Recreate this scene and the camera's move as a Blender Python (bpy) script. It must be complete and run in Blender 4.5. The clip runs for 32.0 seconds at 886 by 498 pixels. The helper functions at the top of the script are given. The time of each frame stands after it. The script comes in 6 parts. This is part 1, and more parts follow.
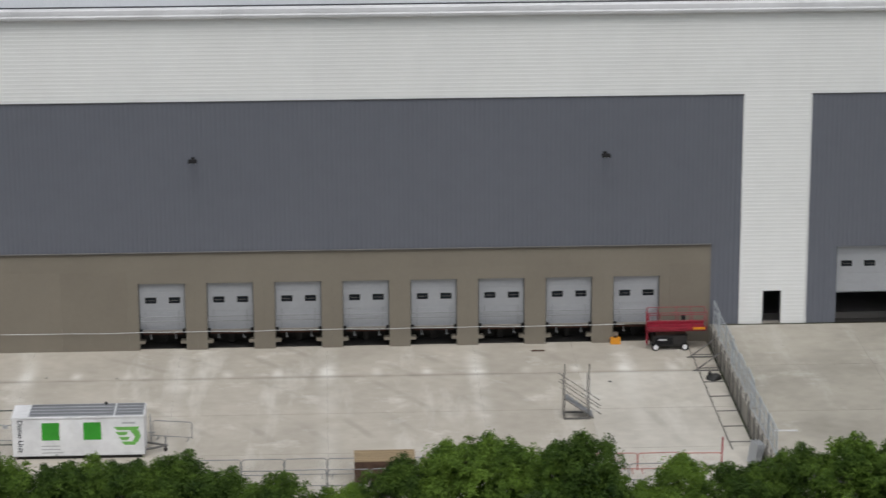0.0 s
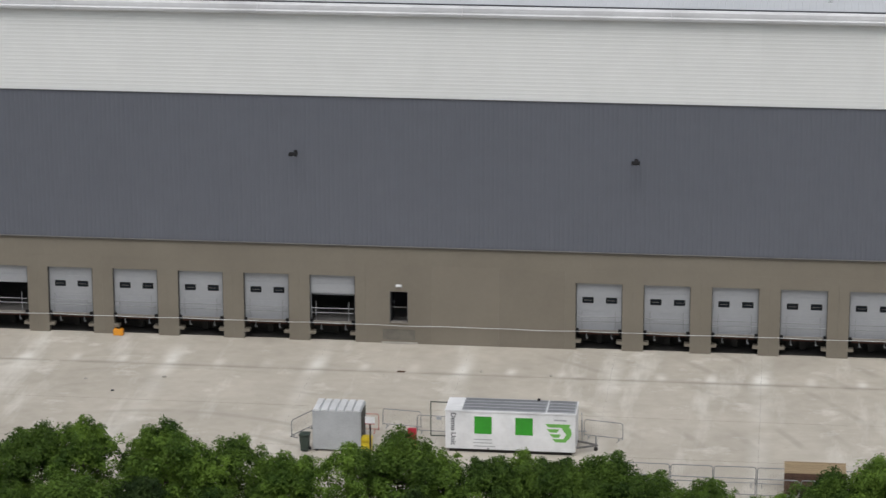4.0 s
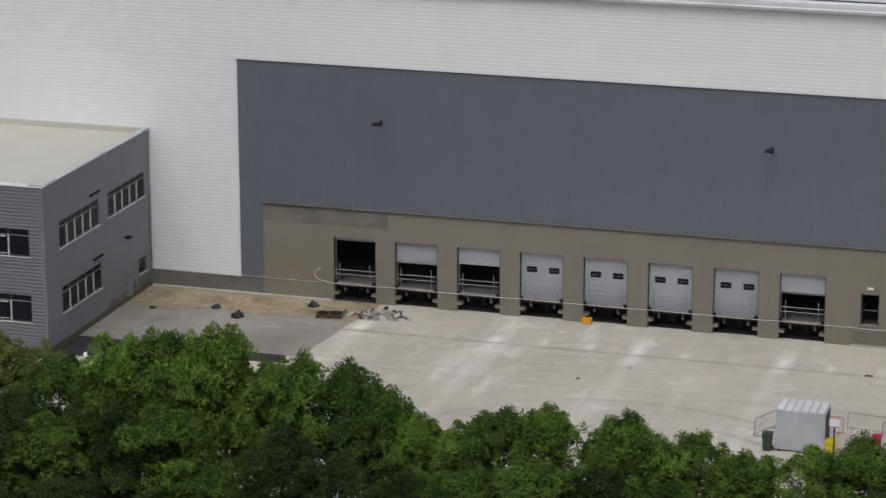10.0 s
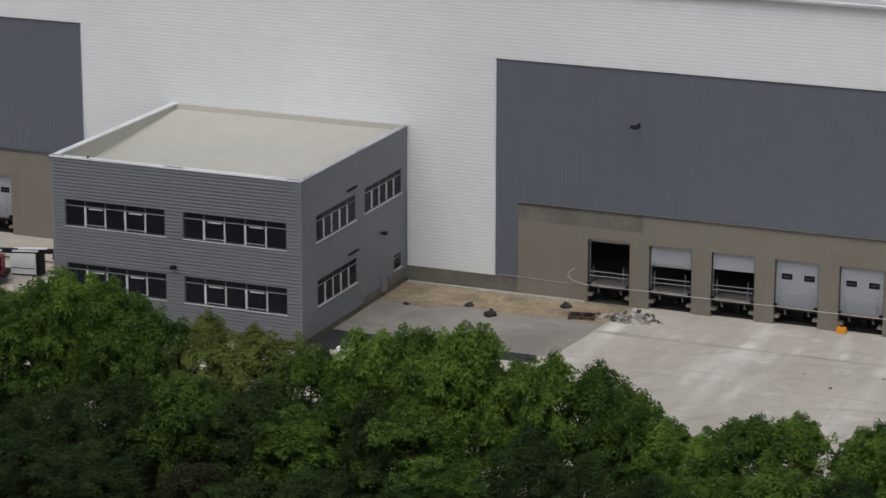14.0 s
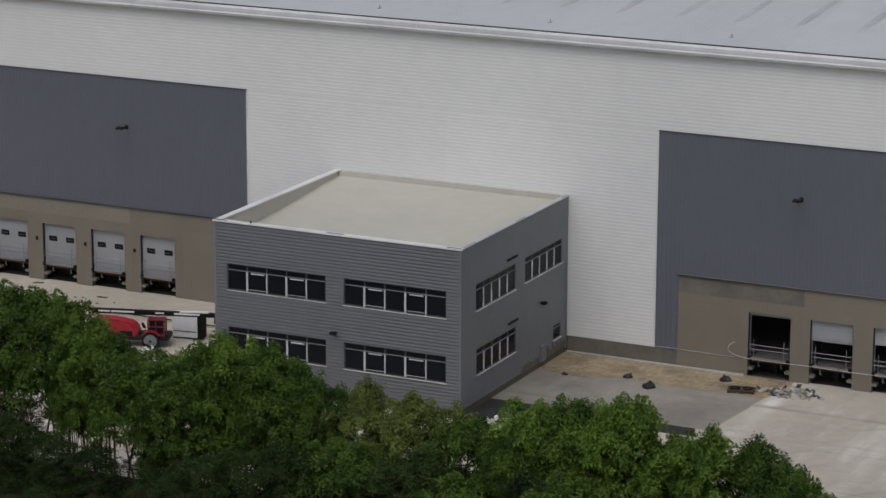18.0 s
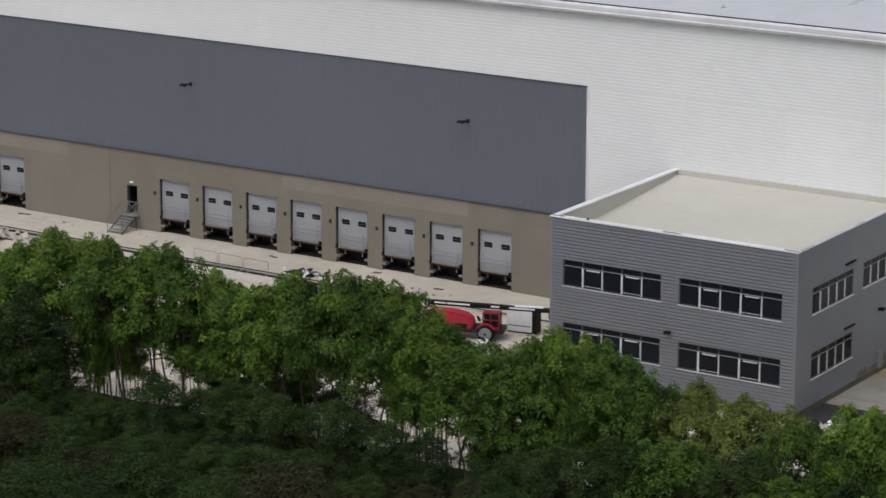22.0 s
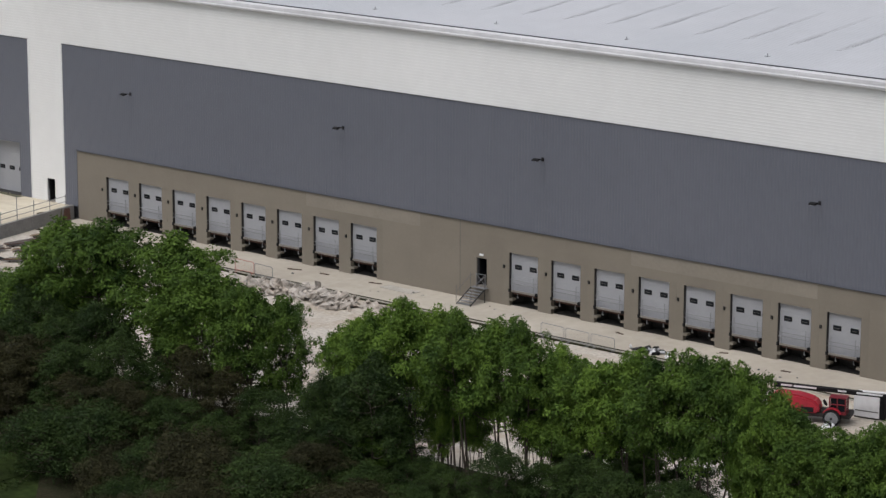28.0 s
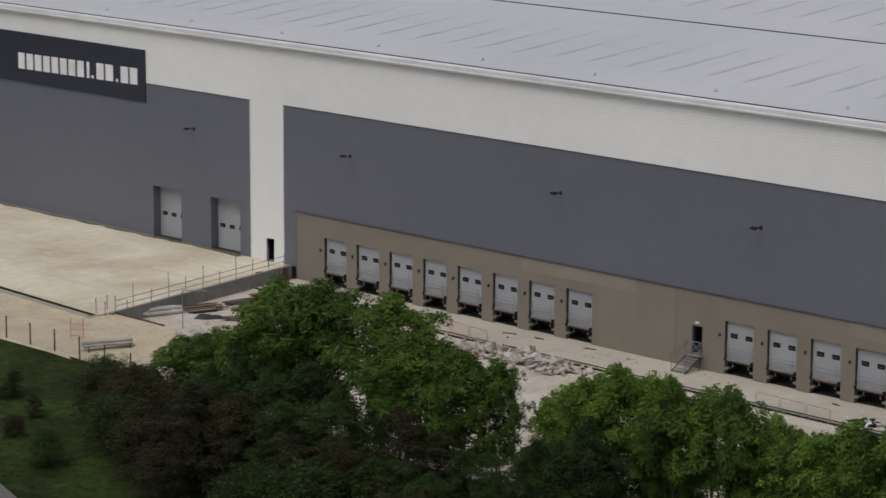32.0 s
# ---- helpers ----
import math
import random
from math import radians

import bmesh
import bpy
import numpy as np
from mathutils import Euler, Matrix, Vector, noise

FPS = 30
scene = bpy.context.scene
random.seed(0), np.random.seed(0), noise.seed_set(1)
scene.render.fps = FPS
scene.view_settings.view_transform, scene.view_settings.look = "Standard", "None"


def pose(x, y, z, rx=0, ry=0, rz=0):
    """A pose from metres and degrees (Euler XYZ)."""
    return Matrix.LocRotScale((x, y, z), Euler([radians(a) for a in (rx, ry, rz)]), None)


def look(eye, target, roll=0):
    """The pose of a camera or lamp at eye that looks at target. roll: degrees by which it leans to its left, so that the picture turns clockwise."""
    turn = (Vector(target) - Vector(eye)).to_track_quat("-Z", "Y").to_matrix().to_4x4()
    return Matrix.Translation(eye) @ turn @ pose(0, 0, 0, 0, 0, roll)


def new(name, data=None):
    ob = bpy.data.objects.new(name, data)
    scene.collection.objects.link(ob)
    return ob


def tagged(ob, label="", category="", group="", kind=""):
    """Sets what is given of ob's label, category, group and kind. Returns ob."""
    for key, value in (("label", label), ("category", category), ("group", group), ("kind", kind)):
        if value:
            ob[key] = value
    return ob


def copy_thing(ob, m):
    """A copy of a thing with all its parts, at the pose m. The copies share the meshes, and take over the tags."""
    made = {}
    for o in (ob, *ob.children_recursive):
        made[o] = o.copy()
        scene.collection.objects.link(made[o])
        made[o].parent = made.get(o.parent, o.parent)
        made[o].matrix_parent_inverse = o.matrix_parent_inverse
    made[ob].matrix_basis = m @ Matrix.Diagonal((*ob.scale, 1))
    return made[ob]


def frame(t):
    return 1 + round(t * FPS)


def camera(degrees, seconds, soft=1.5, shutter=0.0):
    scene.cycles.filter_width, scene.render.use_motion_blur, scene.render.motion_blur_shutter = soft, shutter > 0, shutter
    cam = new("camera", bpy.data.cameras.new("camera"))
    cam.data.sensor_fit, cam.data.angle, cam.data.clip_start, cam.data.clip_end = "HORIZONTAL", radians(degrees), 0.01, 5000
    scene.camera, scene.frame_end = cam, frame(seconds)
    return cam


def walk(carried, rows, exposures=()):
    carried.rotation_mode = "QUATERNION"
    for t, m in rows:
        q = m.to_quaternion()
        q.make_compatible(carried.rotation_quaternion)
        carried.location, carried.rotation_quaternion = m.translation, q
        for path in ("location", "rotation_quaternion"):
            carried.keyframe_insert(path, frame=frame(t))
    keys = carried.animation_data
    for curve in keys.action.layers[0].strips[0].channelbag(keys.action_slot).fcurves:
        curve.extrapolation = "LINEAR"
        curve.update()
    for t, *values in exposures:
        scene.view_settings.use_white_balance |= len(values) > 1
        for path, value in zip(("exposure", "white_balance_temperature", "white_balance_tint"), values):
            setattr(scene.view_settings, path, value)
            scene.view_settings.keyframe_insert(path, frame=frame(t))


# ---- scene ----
# ---------------------------------------------------------------- camera
# seconds, turn to the left, tilt, lean
WALK = (
    (0, -2.413, -15.484, -0.27), (0.5, -0.653, -15.492, -0.25), (1, 0.700, -15.497, -0.24), (1.5, 1.859, -15.503, -0.20),
    (2, 3.030, -15.506, -0.18), (2.5, 4.121, -15.492, -0.16), (3, 5.134, -15.479, -0.15), (3.5, 6.069, -15.456, -0.14),
    (5.5, 9.642, -15.479, -0.09), (6, 10.528, -15.510, -0.09), (6.5, 11.427, -15.515, -0.11), (7, 12.351, -15.534, -0.12),
    (7.5, 13.250, -15.567, -0.13), (8, 13.994, -15.598, -0.15), (8.5, 14.605, -15.591, -0.15), (9, 15.162, -15.594, -0.13),
    (9.5, 16.070, -15.592, -0.11), (10, 17.069, -15.613, -0.09), (10.5, 18.032, -15.611, -0.07), (11, 18.917, -15.609, -0.04),
    (11.5, 19.678, -15.600, -0.02), (12, 20.364, -15.618, 0.00), (12.5, 20.901, -15.605, 0.02), (13, 21.240, -15.623, 0.04),
    (13.5, 21.706, -15.623, 0.04), (14, 22.526, -15.617, 0.06), (14.5, 23.563, -15.620, 0.09), (15, 24.675, -15.613, 0.10),
    (15.5, 25.493, -15.604, 0.12), (16.5, 25.600, -15.300, 0.17), (17.5, 25.769, -14.551, 0.17), (18, 25.959, -14.215, 0.16),
    (18.5, 27.029, -14.172, 0.16), (19, 28.184, -14.187, 0.15), (19.5, 29.029, -14.200, 0.14), (20, 29.653, -14.216, 0.12),
    (20.5, 30.099, -14.241, 0.10), (21, 30.718, -14.259, 0.09), (21.5, 32.084, -14.284, 0.08), (22, 33.109, -14.298, 0.07),
    (22.5, 33.986, -14.310, 0.06), (23, 34.858, -14.315, 0.07), (23.5, 35.721, -14.328, 0.07), (24, 35.983, -14.342, 0.08),
    (24.5, 36.045, -14.018, 0.08), (25, 36.114, -13.348, 0.08), (25.5, 36.172, -12.765, 0.06), (26, 37.056, -12.673, 0.05),
    (26.5, 38.477, -12.686, 0.05), (27.5, 40.250, -12.710, 0.05), (28, 40.470, -12.740, 0.07), (28.5, 40.519, -12.726, 0.09),
    (29, 40.542, -12.572, 0.11), (29.5, 40.577, -12.003, 0.11), (30, 40.637, -11.490, 0.12), (30.5, 41.707, -11.430, 0.14),
    (31, 42.898, -11.436, 0.17), (31.5, 43.971, -11.419, 0.18), (32, 45.008, -11.416, 0.20),
)

cam = camera(18.08, 32.0, soft=1.45, shutter=0.4)
rows = []
for t, turn, tilt, lean in WALK:
    u = (t - 16) / 16
    eye = (12.48 + 0.34 * u, -169.12 - 0.04 * u - 0.28 * u * u, 53.78 + 0.33 * u - 0.1 * u * u)
    rows.append((t, pose(*eye, 90 + tilt, 0, turn) @ pose(0, 0, 0, 0, 0, lean)))
# seconds, stops, kelvin: the clip's camera drifts a little
EXPOSURE = ((0, 0.02, 6350), (3, 0.04, 6350), (6, 0.18, 6400), (8, 0.16, 6350), (10, -0.04, 6250), (13, -0.18, 6250), (15, -0.14, 6250), (18, -0.37, 6300), (19, -0.49, 6300),
            (21, -0.2, 6300), (23, 0.36, 6230), (24, 0.46, 6210), (25, 0.37, 6250), (26, -0.06, 6350), (27.5, 0.06, 6350), (29, 0.2, 6300), (30, -0.11, 6340), (32, -0.26, 6450))
TINT = ((0, 9.0), (3, 9.4), (6, 9.2), (9, 10.2), (13, 11.2), (18, 12), (32, 12))
walk(cam, rows, exposures=tuple((t, e, k, float(np.interp(t, *zip(*TINT)))) for t, e, k in EXPOSURE))

# ---------------------------------------------------------------- light: overcast sky, wide weak sun
world = bpy.data.worlds.new("overcast")
scene.world = world
world.use_nodes = True
wn = world.node_tree
sky = wn.nodes.new("ShaderNodeTexSky")
sky.sky_type, sky.sun_disc = "NISHITA", False
sky.sun_elevation, sky.sun_rotation = radians(58), radians(160)
sky.dust_density, sky.air_density = 4.0, 1.0
pale = wn.nodes.new("ShaderNodeHueSaturation")
pale.inputs["Saturation"].default_value = 0.3
wn.links.new(sky.outputs[0], pale.inputs["Color"])
wn.links.new(pale.outputs[0], wn.nodes["Background"].inputs["Color"])
wn.nodes["Background"].inputs["Strength"].default_value = 0.13
sun = new("sun", bpy.data.lights.new("sun", "SUN"))
sun.data.energy, sun.data.angle, sun.data.color = 1.1, radians(35), (1.0, 0.96, 0.9)
sun.matrix_world = look((-25, -60, 110), (0, 0, 0))


# ---------------------------------------------------------------- materials
def surface(name, col, rough=0.7, metal=0.0, var=0.15, scale=0.6, fine=12.0, bump=0.0, rnd=0.0, tint=None, stretch=(1, 1, 1), spec=0.5):
    """Two scales of variation in world space; rnd: from piece to piece; tint: a second colour in broad patches."""
    m = bpy.data.materials.new(name)
    m.use_nodes = True
    nt, N, L = m.node_tree, m.node_tree.nodes.new, m.node_tree.links.new
    b = nt.nodes["Principled BSDF"]
    geo, mp = N("ShaderNodeNewGeometry"), N("ShaderNodeMapping")
    mp.inputs["Scale"].default_value = stretch
    L(geo.outputs["Position"], mp.inputs["Vector"])
    n1, n2 = N("ShaderNodeTexNoise"), N("ShaderNodeTexNoise")
    n1.inputs["Scale"].default_value, n1.inputs["Detail"].default_value, n1.inputs["Roughness"].default_value = scale, 6, 0.6
    n2.inputs["Scale"].default_value, n2.inputs["Detail"].default_value = fine, 3
    L(mp.outputs[0], n1.inputs["Vector"])
    L(mp.outputs[0], n2.inputs["Vector"])
    mix = N("ShaderNodeMix")
    mix.data_type = "RGBA"
    mix.inputs[6].default_value, mix.inputs[7].default_value = (*col, 1), (*(tint or tuple(c * 0.8 for c in col)), 1)
    rr = N("ShaderNodeMapRange")
    rr.inputs[1].default_value, rr.inputs[2].default_value = 0.38, 0.66
    L(n1.outputs[0], rr.inputs[0])
    L(rr.outputs[0], mix.inputs[0])
    hsv = N("ShaderNodeHueSaturation")
    mr = N("ShaderNodeMapRange")
    mr.inputs[1].default_value, mr.inputs[2].default_value = 0.3, 0.7
    mr.inputs[3].default_value, mr.inputs[4].default_value = 1 - var, 1 + var
    L(n2.outputs[0], mr.inputs[0])
    val = mr.outputs[0]
    if rnd:
        oi, add = N("ShaderNodeObjectInfo"), N("ShaderNodeMath")
        r2 = N("ShaderNodeMapRange")
        r2.inputs[3].default_value, r2.inputs[4].default_value = -rnd, rnd
        L(oi.outputs["Random"], r2.inputs[0])
        L(val, add.inputs[0])
        L(r2.outputs[0], add.inputs[1])
        val = add.outputs[0]
    L(val, hsv.inputs["Value"])
    L(mix.outputs[2], hsv.inputs["Color"])
    L(hsv.outputs[0], b.inputs["Base Color"])
    b.inputs["Roughness"].default_value, b.inputs["Metallic"].default_value = rough, metal
    b.inputs["Specular IOR Level"].default_value = spec
    if bump:
        bp = N("ShaderNodeBump")
        bp.inputs["Strength"].default_value, bp.inputs["Distance"].default_value = bump, 0.02
        L(n2.outputs[0], bp.inputs["Height"])
        L(bp.outputs[0], b.inputs["Normal"])
    return m


def yard_concrete(name, col, dark, light, bands=False):
    """Concrete paving: broad tone changes, pale washed streaks away from the wall, dark tyre marks along it."""
    m = surface(name, col, rough=0.85, var=0.06, scale=0.12, fine=1.1, tint=dark, rnd=0.025)
    nt, N, L = m.node_tree, m.node_tree.nodes.new, m.node_tree.links.new
    b = nt.nodes["Principled BSDF"]
    base = b.inputs["Base Color"].links[0].from_socket
    geo = N("ShaderNodeNewGeometry")

    def patches(stretch, scale, lo, hi, strength, colour, below):
        mp, n, r, mx = N("ShaderNodeMapping"), N("ShaderNodeTexNoise"), N("ShaderNodeMapRange"), N("ShaderNodeMix")
        mp.inputs["Scale"].default_value = stretch
        n.inputs["Scale"].default_value, n.inputs["Detail"].default_value, n.inputs["Roughness"].default_value = scale, 5, 0.65
        r.inputs[1].default_value, r.inputs[2].default_value, r.inputs[4].default_value = lo, hi, strength
        mx.data_type = "RGBA"
        mx.inputs[7].default_value = (*colour, 1)
        L(geo.outputs["Position"], mp.inputs["Vector"])
        L(mp.outputs[0], n.inputs["Vector"])
        L(n.outputs[0], r.inputs[0])
        L(r.outputs[0], mx.inputs[0])
        L(below, mx.inputs[6])
        return mx.outputs[2]

    out = patches((1, 0.18, 1), 0.33, 0.55, 0.72, 0.5, light, base)
    if bands:
        # pale wash along the joints that run away from the wall
        sep, fr, ab, br, nb, nr, mu, mx = (N("ShaderNodeSeparateXYZ"), N("ShaderNodeMath"), N("ShaderNodeMath"), N("ShaderNodeMapRange"),
                                          N("ShaderNodeTexNoise"), N("ShaderNodeMapRange"), N("ShaderNodeMath"), N("ShaderNodeMix"))
        ad = N("ShaderNodeMath")
        L(geo.outputs["Position"], sep.inputs[0])
        ad.operation = "ADD"
        ad.inputs[1].default_value = -2.6
        L(sep.outputs[0], ad.inputs[0])
        fr.operation = "PINGPONG"
        fr.inputs[1].default_value = 4.625
        L(ad.outputs[0], fr.inputs[0])
        br.inputs[1].default_value, br.inputs[2].default_value, br.inputs[3].default_value, br.inputs[4].default_value = 0.0, 0.95, 1.0, 0.0
        br.interpolation_type = "SMOOTHSTEP"
        L(fr.outputs[0], br.inputs[0])
        nb.inputs["Scale"].default_value, nb.inputs["Detail"].default_value = 0.32, 4
        L(geo.outputs["Position"], nb.inputs["Vector"])
        nr.inputs[1].default_value, nr.inputs[2].default_value = 0.3, 0.6
        L(nb.outputs[0], nr.inputs[0])
        # strongest by the cross joint, weaker out in the yard
        fade, mu0 = N("ShaderNodeMapRange"), N("ShaderNodeMath")
        fa, fb = N("ShaderNodeMath"), N("ShaderNodeMath")
        fa.operation, fb.operation = "ADD", "ABSOLUTE"
        fa.inputs[1].default_value = 5.2
        L(sep.outputs[1], fa.inputs[0])
        L(fa.outputs[0], fb.inputs[0])
        fade.inputs[1].default_value, fade.inputs[2].default_value, fade.inputs[3].default_value, fade.inputs[4].default_value = 0.3, 3.6, 1.0, 0.3
        L(fb.outputs[0], fade.inputs[0])
        mu0.operation = "MULTIPLY"
        L(fade.outputs[0], mu0.inputs[0])
        L(nr.outputs[0], mu0.inputs[1])
        mu.operation = "MULTIPLY"
        L(br.outputs[0], mu.inputs[0])
        L(mu0.outputs[0], mu.inputs[1])
        mx.data_type = "RGBA"
        mx.inputs[7].default_value = (*light, 1)
        L(mu.outputs[0], mx.inputs[0])
        L(out, mx.inputs[6])
        out = mx.outputs[2]
        # smaller pale spots between them, close to the cross joint
        f3, b3, y3, m3, m4, x3 = N("ShaderNodeMath"), N("ShaderNodeMapRange"), N("ShaderNodeMapRange"), N("ShaderNodeMath"), N("ShaderNodeMath"), N("ShaderNodeMix")
        f3.operation, m3.operation, m4.operation = "PINGPONG", "MULTIPLY", "MULTIPLY"
        f3.inputs[1].default_value = 1.5417
        L(ad.outputs[0], f3.inputs[0])
        b3.interpolation_type = y3.interpolation_type = "SMOOTHSTEP"
        b3.inputs[1].default_value, b3.inputs[2].default_value, b3.inputs[3].default_value, b3.inputs[4].default_value = 0.0, 0.55, 1.0, 0.0
        L(f3.outputs[0], b3.inputs[0])
        y3.inputs[1].default_value, y3.inputs[2].default_value, y3.inputs[3].default_value, y3.inputs[4].default_value = 0.0, 1.3, 0.75, 0.0
        L(fb.outputs[0], y3.inputs[0])
        L(b3.outputs[0], m3.inputs[0])
        L(y3.outputs[0], m3.inputs[1])
        L(m3.outputs[0], m4.inputs[0])
        L(nr.outputs[0], m4.inputs[1])
        x3.data_type = "RGBA"
        x3.inputs[7].default_value = (*light, 1)
        L(m4.outputs[0], x3.inputs[0])
        L(out, x3.inputs[6])
        out = x3.outputs[2]
    out = patches((0.1, 1, 1), 0.55, 0.56, 0.74, 0.65, dark, out)
    out = patches((1, 1, 1), 0.35, 0.58, 0.74, 0.55, light, out)
    out = patches((1, 1, 1), 1.6, 0.66, 0.74, 0.4, tuple(c * 0.6 for c in dark), out)
    if bands:
        # faint tyre arcs, and a dirty smear along the cross joint
        dirty = tuple(c * 0.72 for c in dark)
        wv, wr, wn_, wq, wm, wx = N("ShaderNodeTexWave"), N("ShaderNodeMapRange"), N("ShaderNodeTexNoise"), N("ShaderNodeMapRange"), N("ShaderNodeMath"), N("ShaderNodeMix")
        mp = N("ShaderNodeMapping")
        mp.inputs["Location"].default_value = (22.0, 31.0, 0)
        L(geo.outputs["Position"], mp.inputs["Vector"])
        wv.wave_type, wv.rings_direction = "RINGS", "Z"
        wv.inputs["Scale"].default_value, wv.inputs["Distortion"].default_value, wv.inputs["Detail"].default_value, wv.inputs["Detail Scale"].default_value = 0.11, 5.0, 1.0, 0.25
        L(mp.outputs[0], wv.inputs["Vector"])
        wr.inputs[1].default_value, wr.inputs[2].default_value = 0.86, 1.0
        L(wv.outputs["Fac"], wr.inputs[0])
        wn_.inputs["Scale"].default_value, wn_.inputs["Detail"].default_value = 0.16, 4
        L(geo.outputs["Position"], wn_.inputs["Vector"])
        wq.inputs[1].default_value, wq.inputs[2].default_value, wq.inputs[4].default_value = 0.5, 0.66, 0.42
        L(wn_.outputs[0], wq.inputs[0])
        wm.operation = "MULTIPLY"
        L(wr.outputs[0], wm.inputs[0])
        L(wq.outputs[0], wm.inputs[1])
        wx.data_type = "RGBA"
        wx.inputs[7].default_value = (*dirty, 1)
        L(wm.outputs[0], wx.inputs[0])
        L(out, wx.inputs[6])
        out = wx.outputs[2]
        ja, jb, jr, jm, jx = N("ShaderNodeMath"), N("ShaderNodeMath"), N("ShaderNodeMapRange"), N("ShaderNodeMath"), N("ShaderNodeMix")
        ja.operation, jb.operation, jm.operation = "ADD", "ABSOLUTE", "MULTIPLY"
        ja.inputs[1].default_value = 5.98
        L(sep.outputs[1], ja.inputs[0])
        L(ja.outputs[0], jb.inputs[0])
        jr.inputs[1].default_value, jr.inputs[2].default_value, jr.inputs[3].default_value, jr.inputs[4].default_value = 0.08, 0.42, 0.6, 0.0
        L(jb.outputs[0], jr.inputs[0])
        L(jr.outputs[0], jm.inputs[0])
        L(nr.outputs[0], jm.inputs[1])
        jx.data_type = "RGBA"
        jx.inputs[7].default_value = (*dirty, 1)
        L(jm.outputs[0], jx.inputs[0])
        L(out, jx.inputs[6])
        out = jx.outputs[2]
    L(out, b.inputs["Base Color"])
    return m


def glass(name, col, rough=0.08):
    m = surface(name, col, rough=rough, var=0.1, fine=1.5, spec=0.07)
    return m


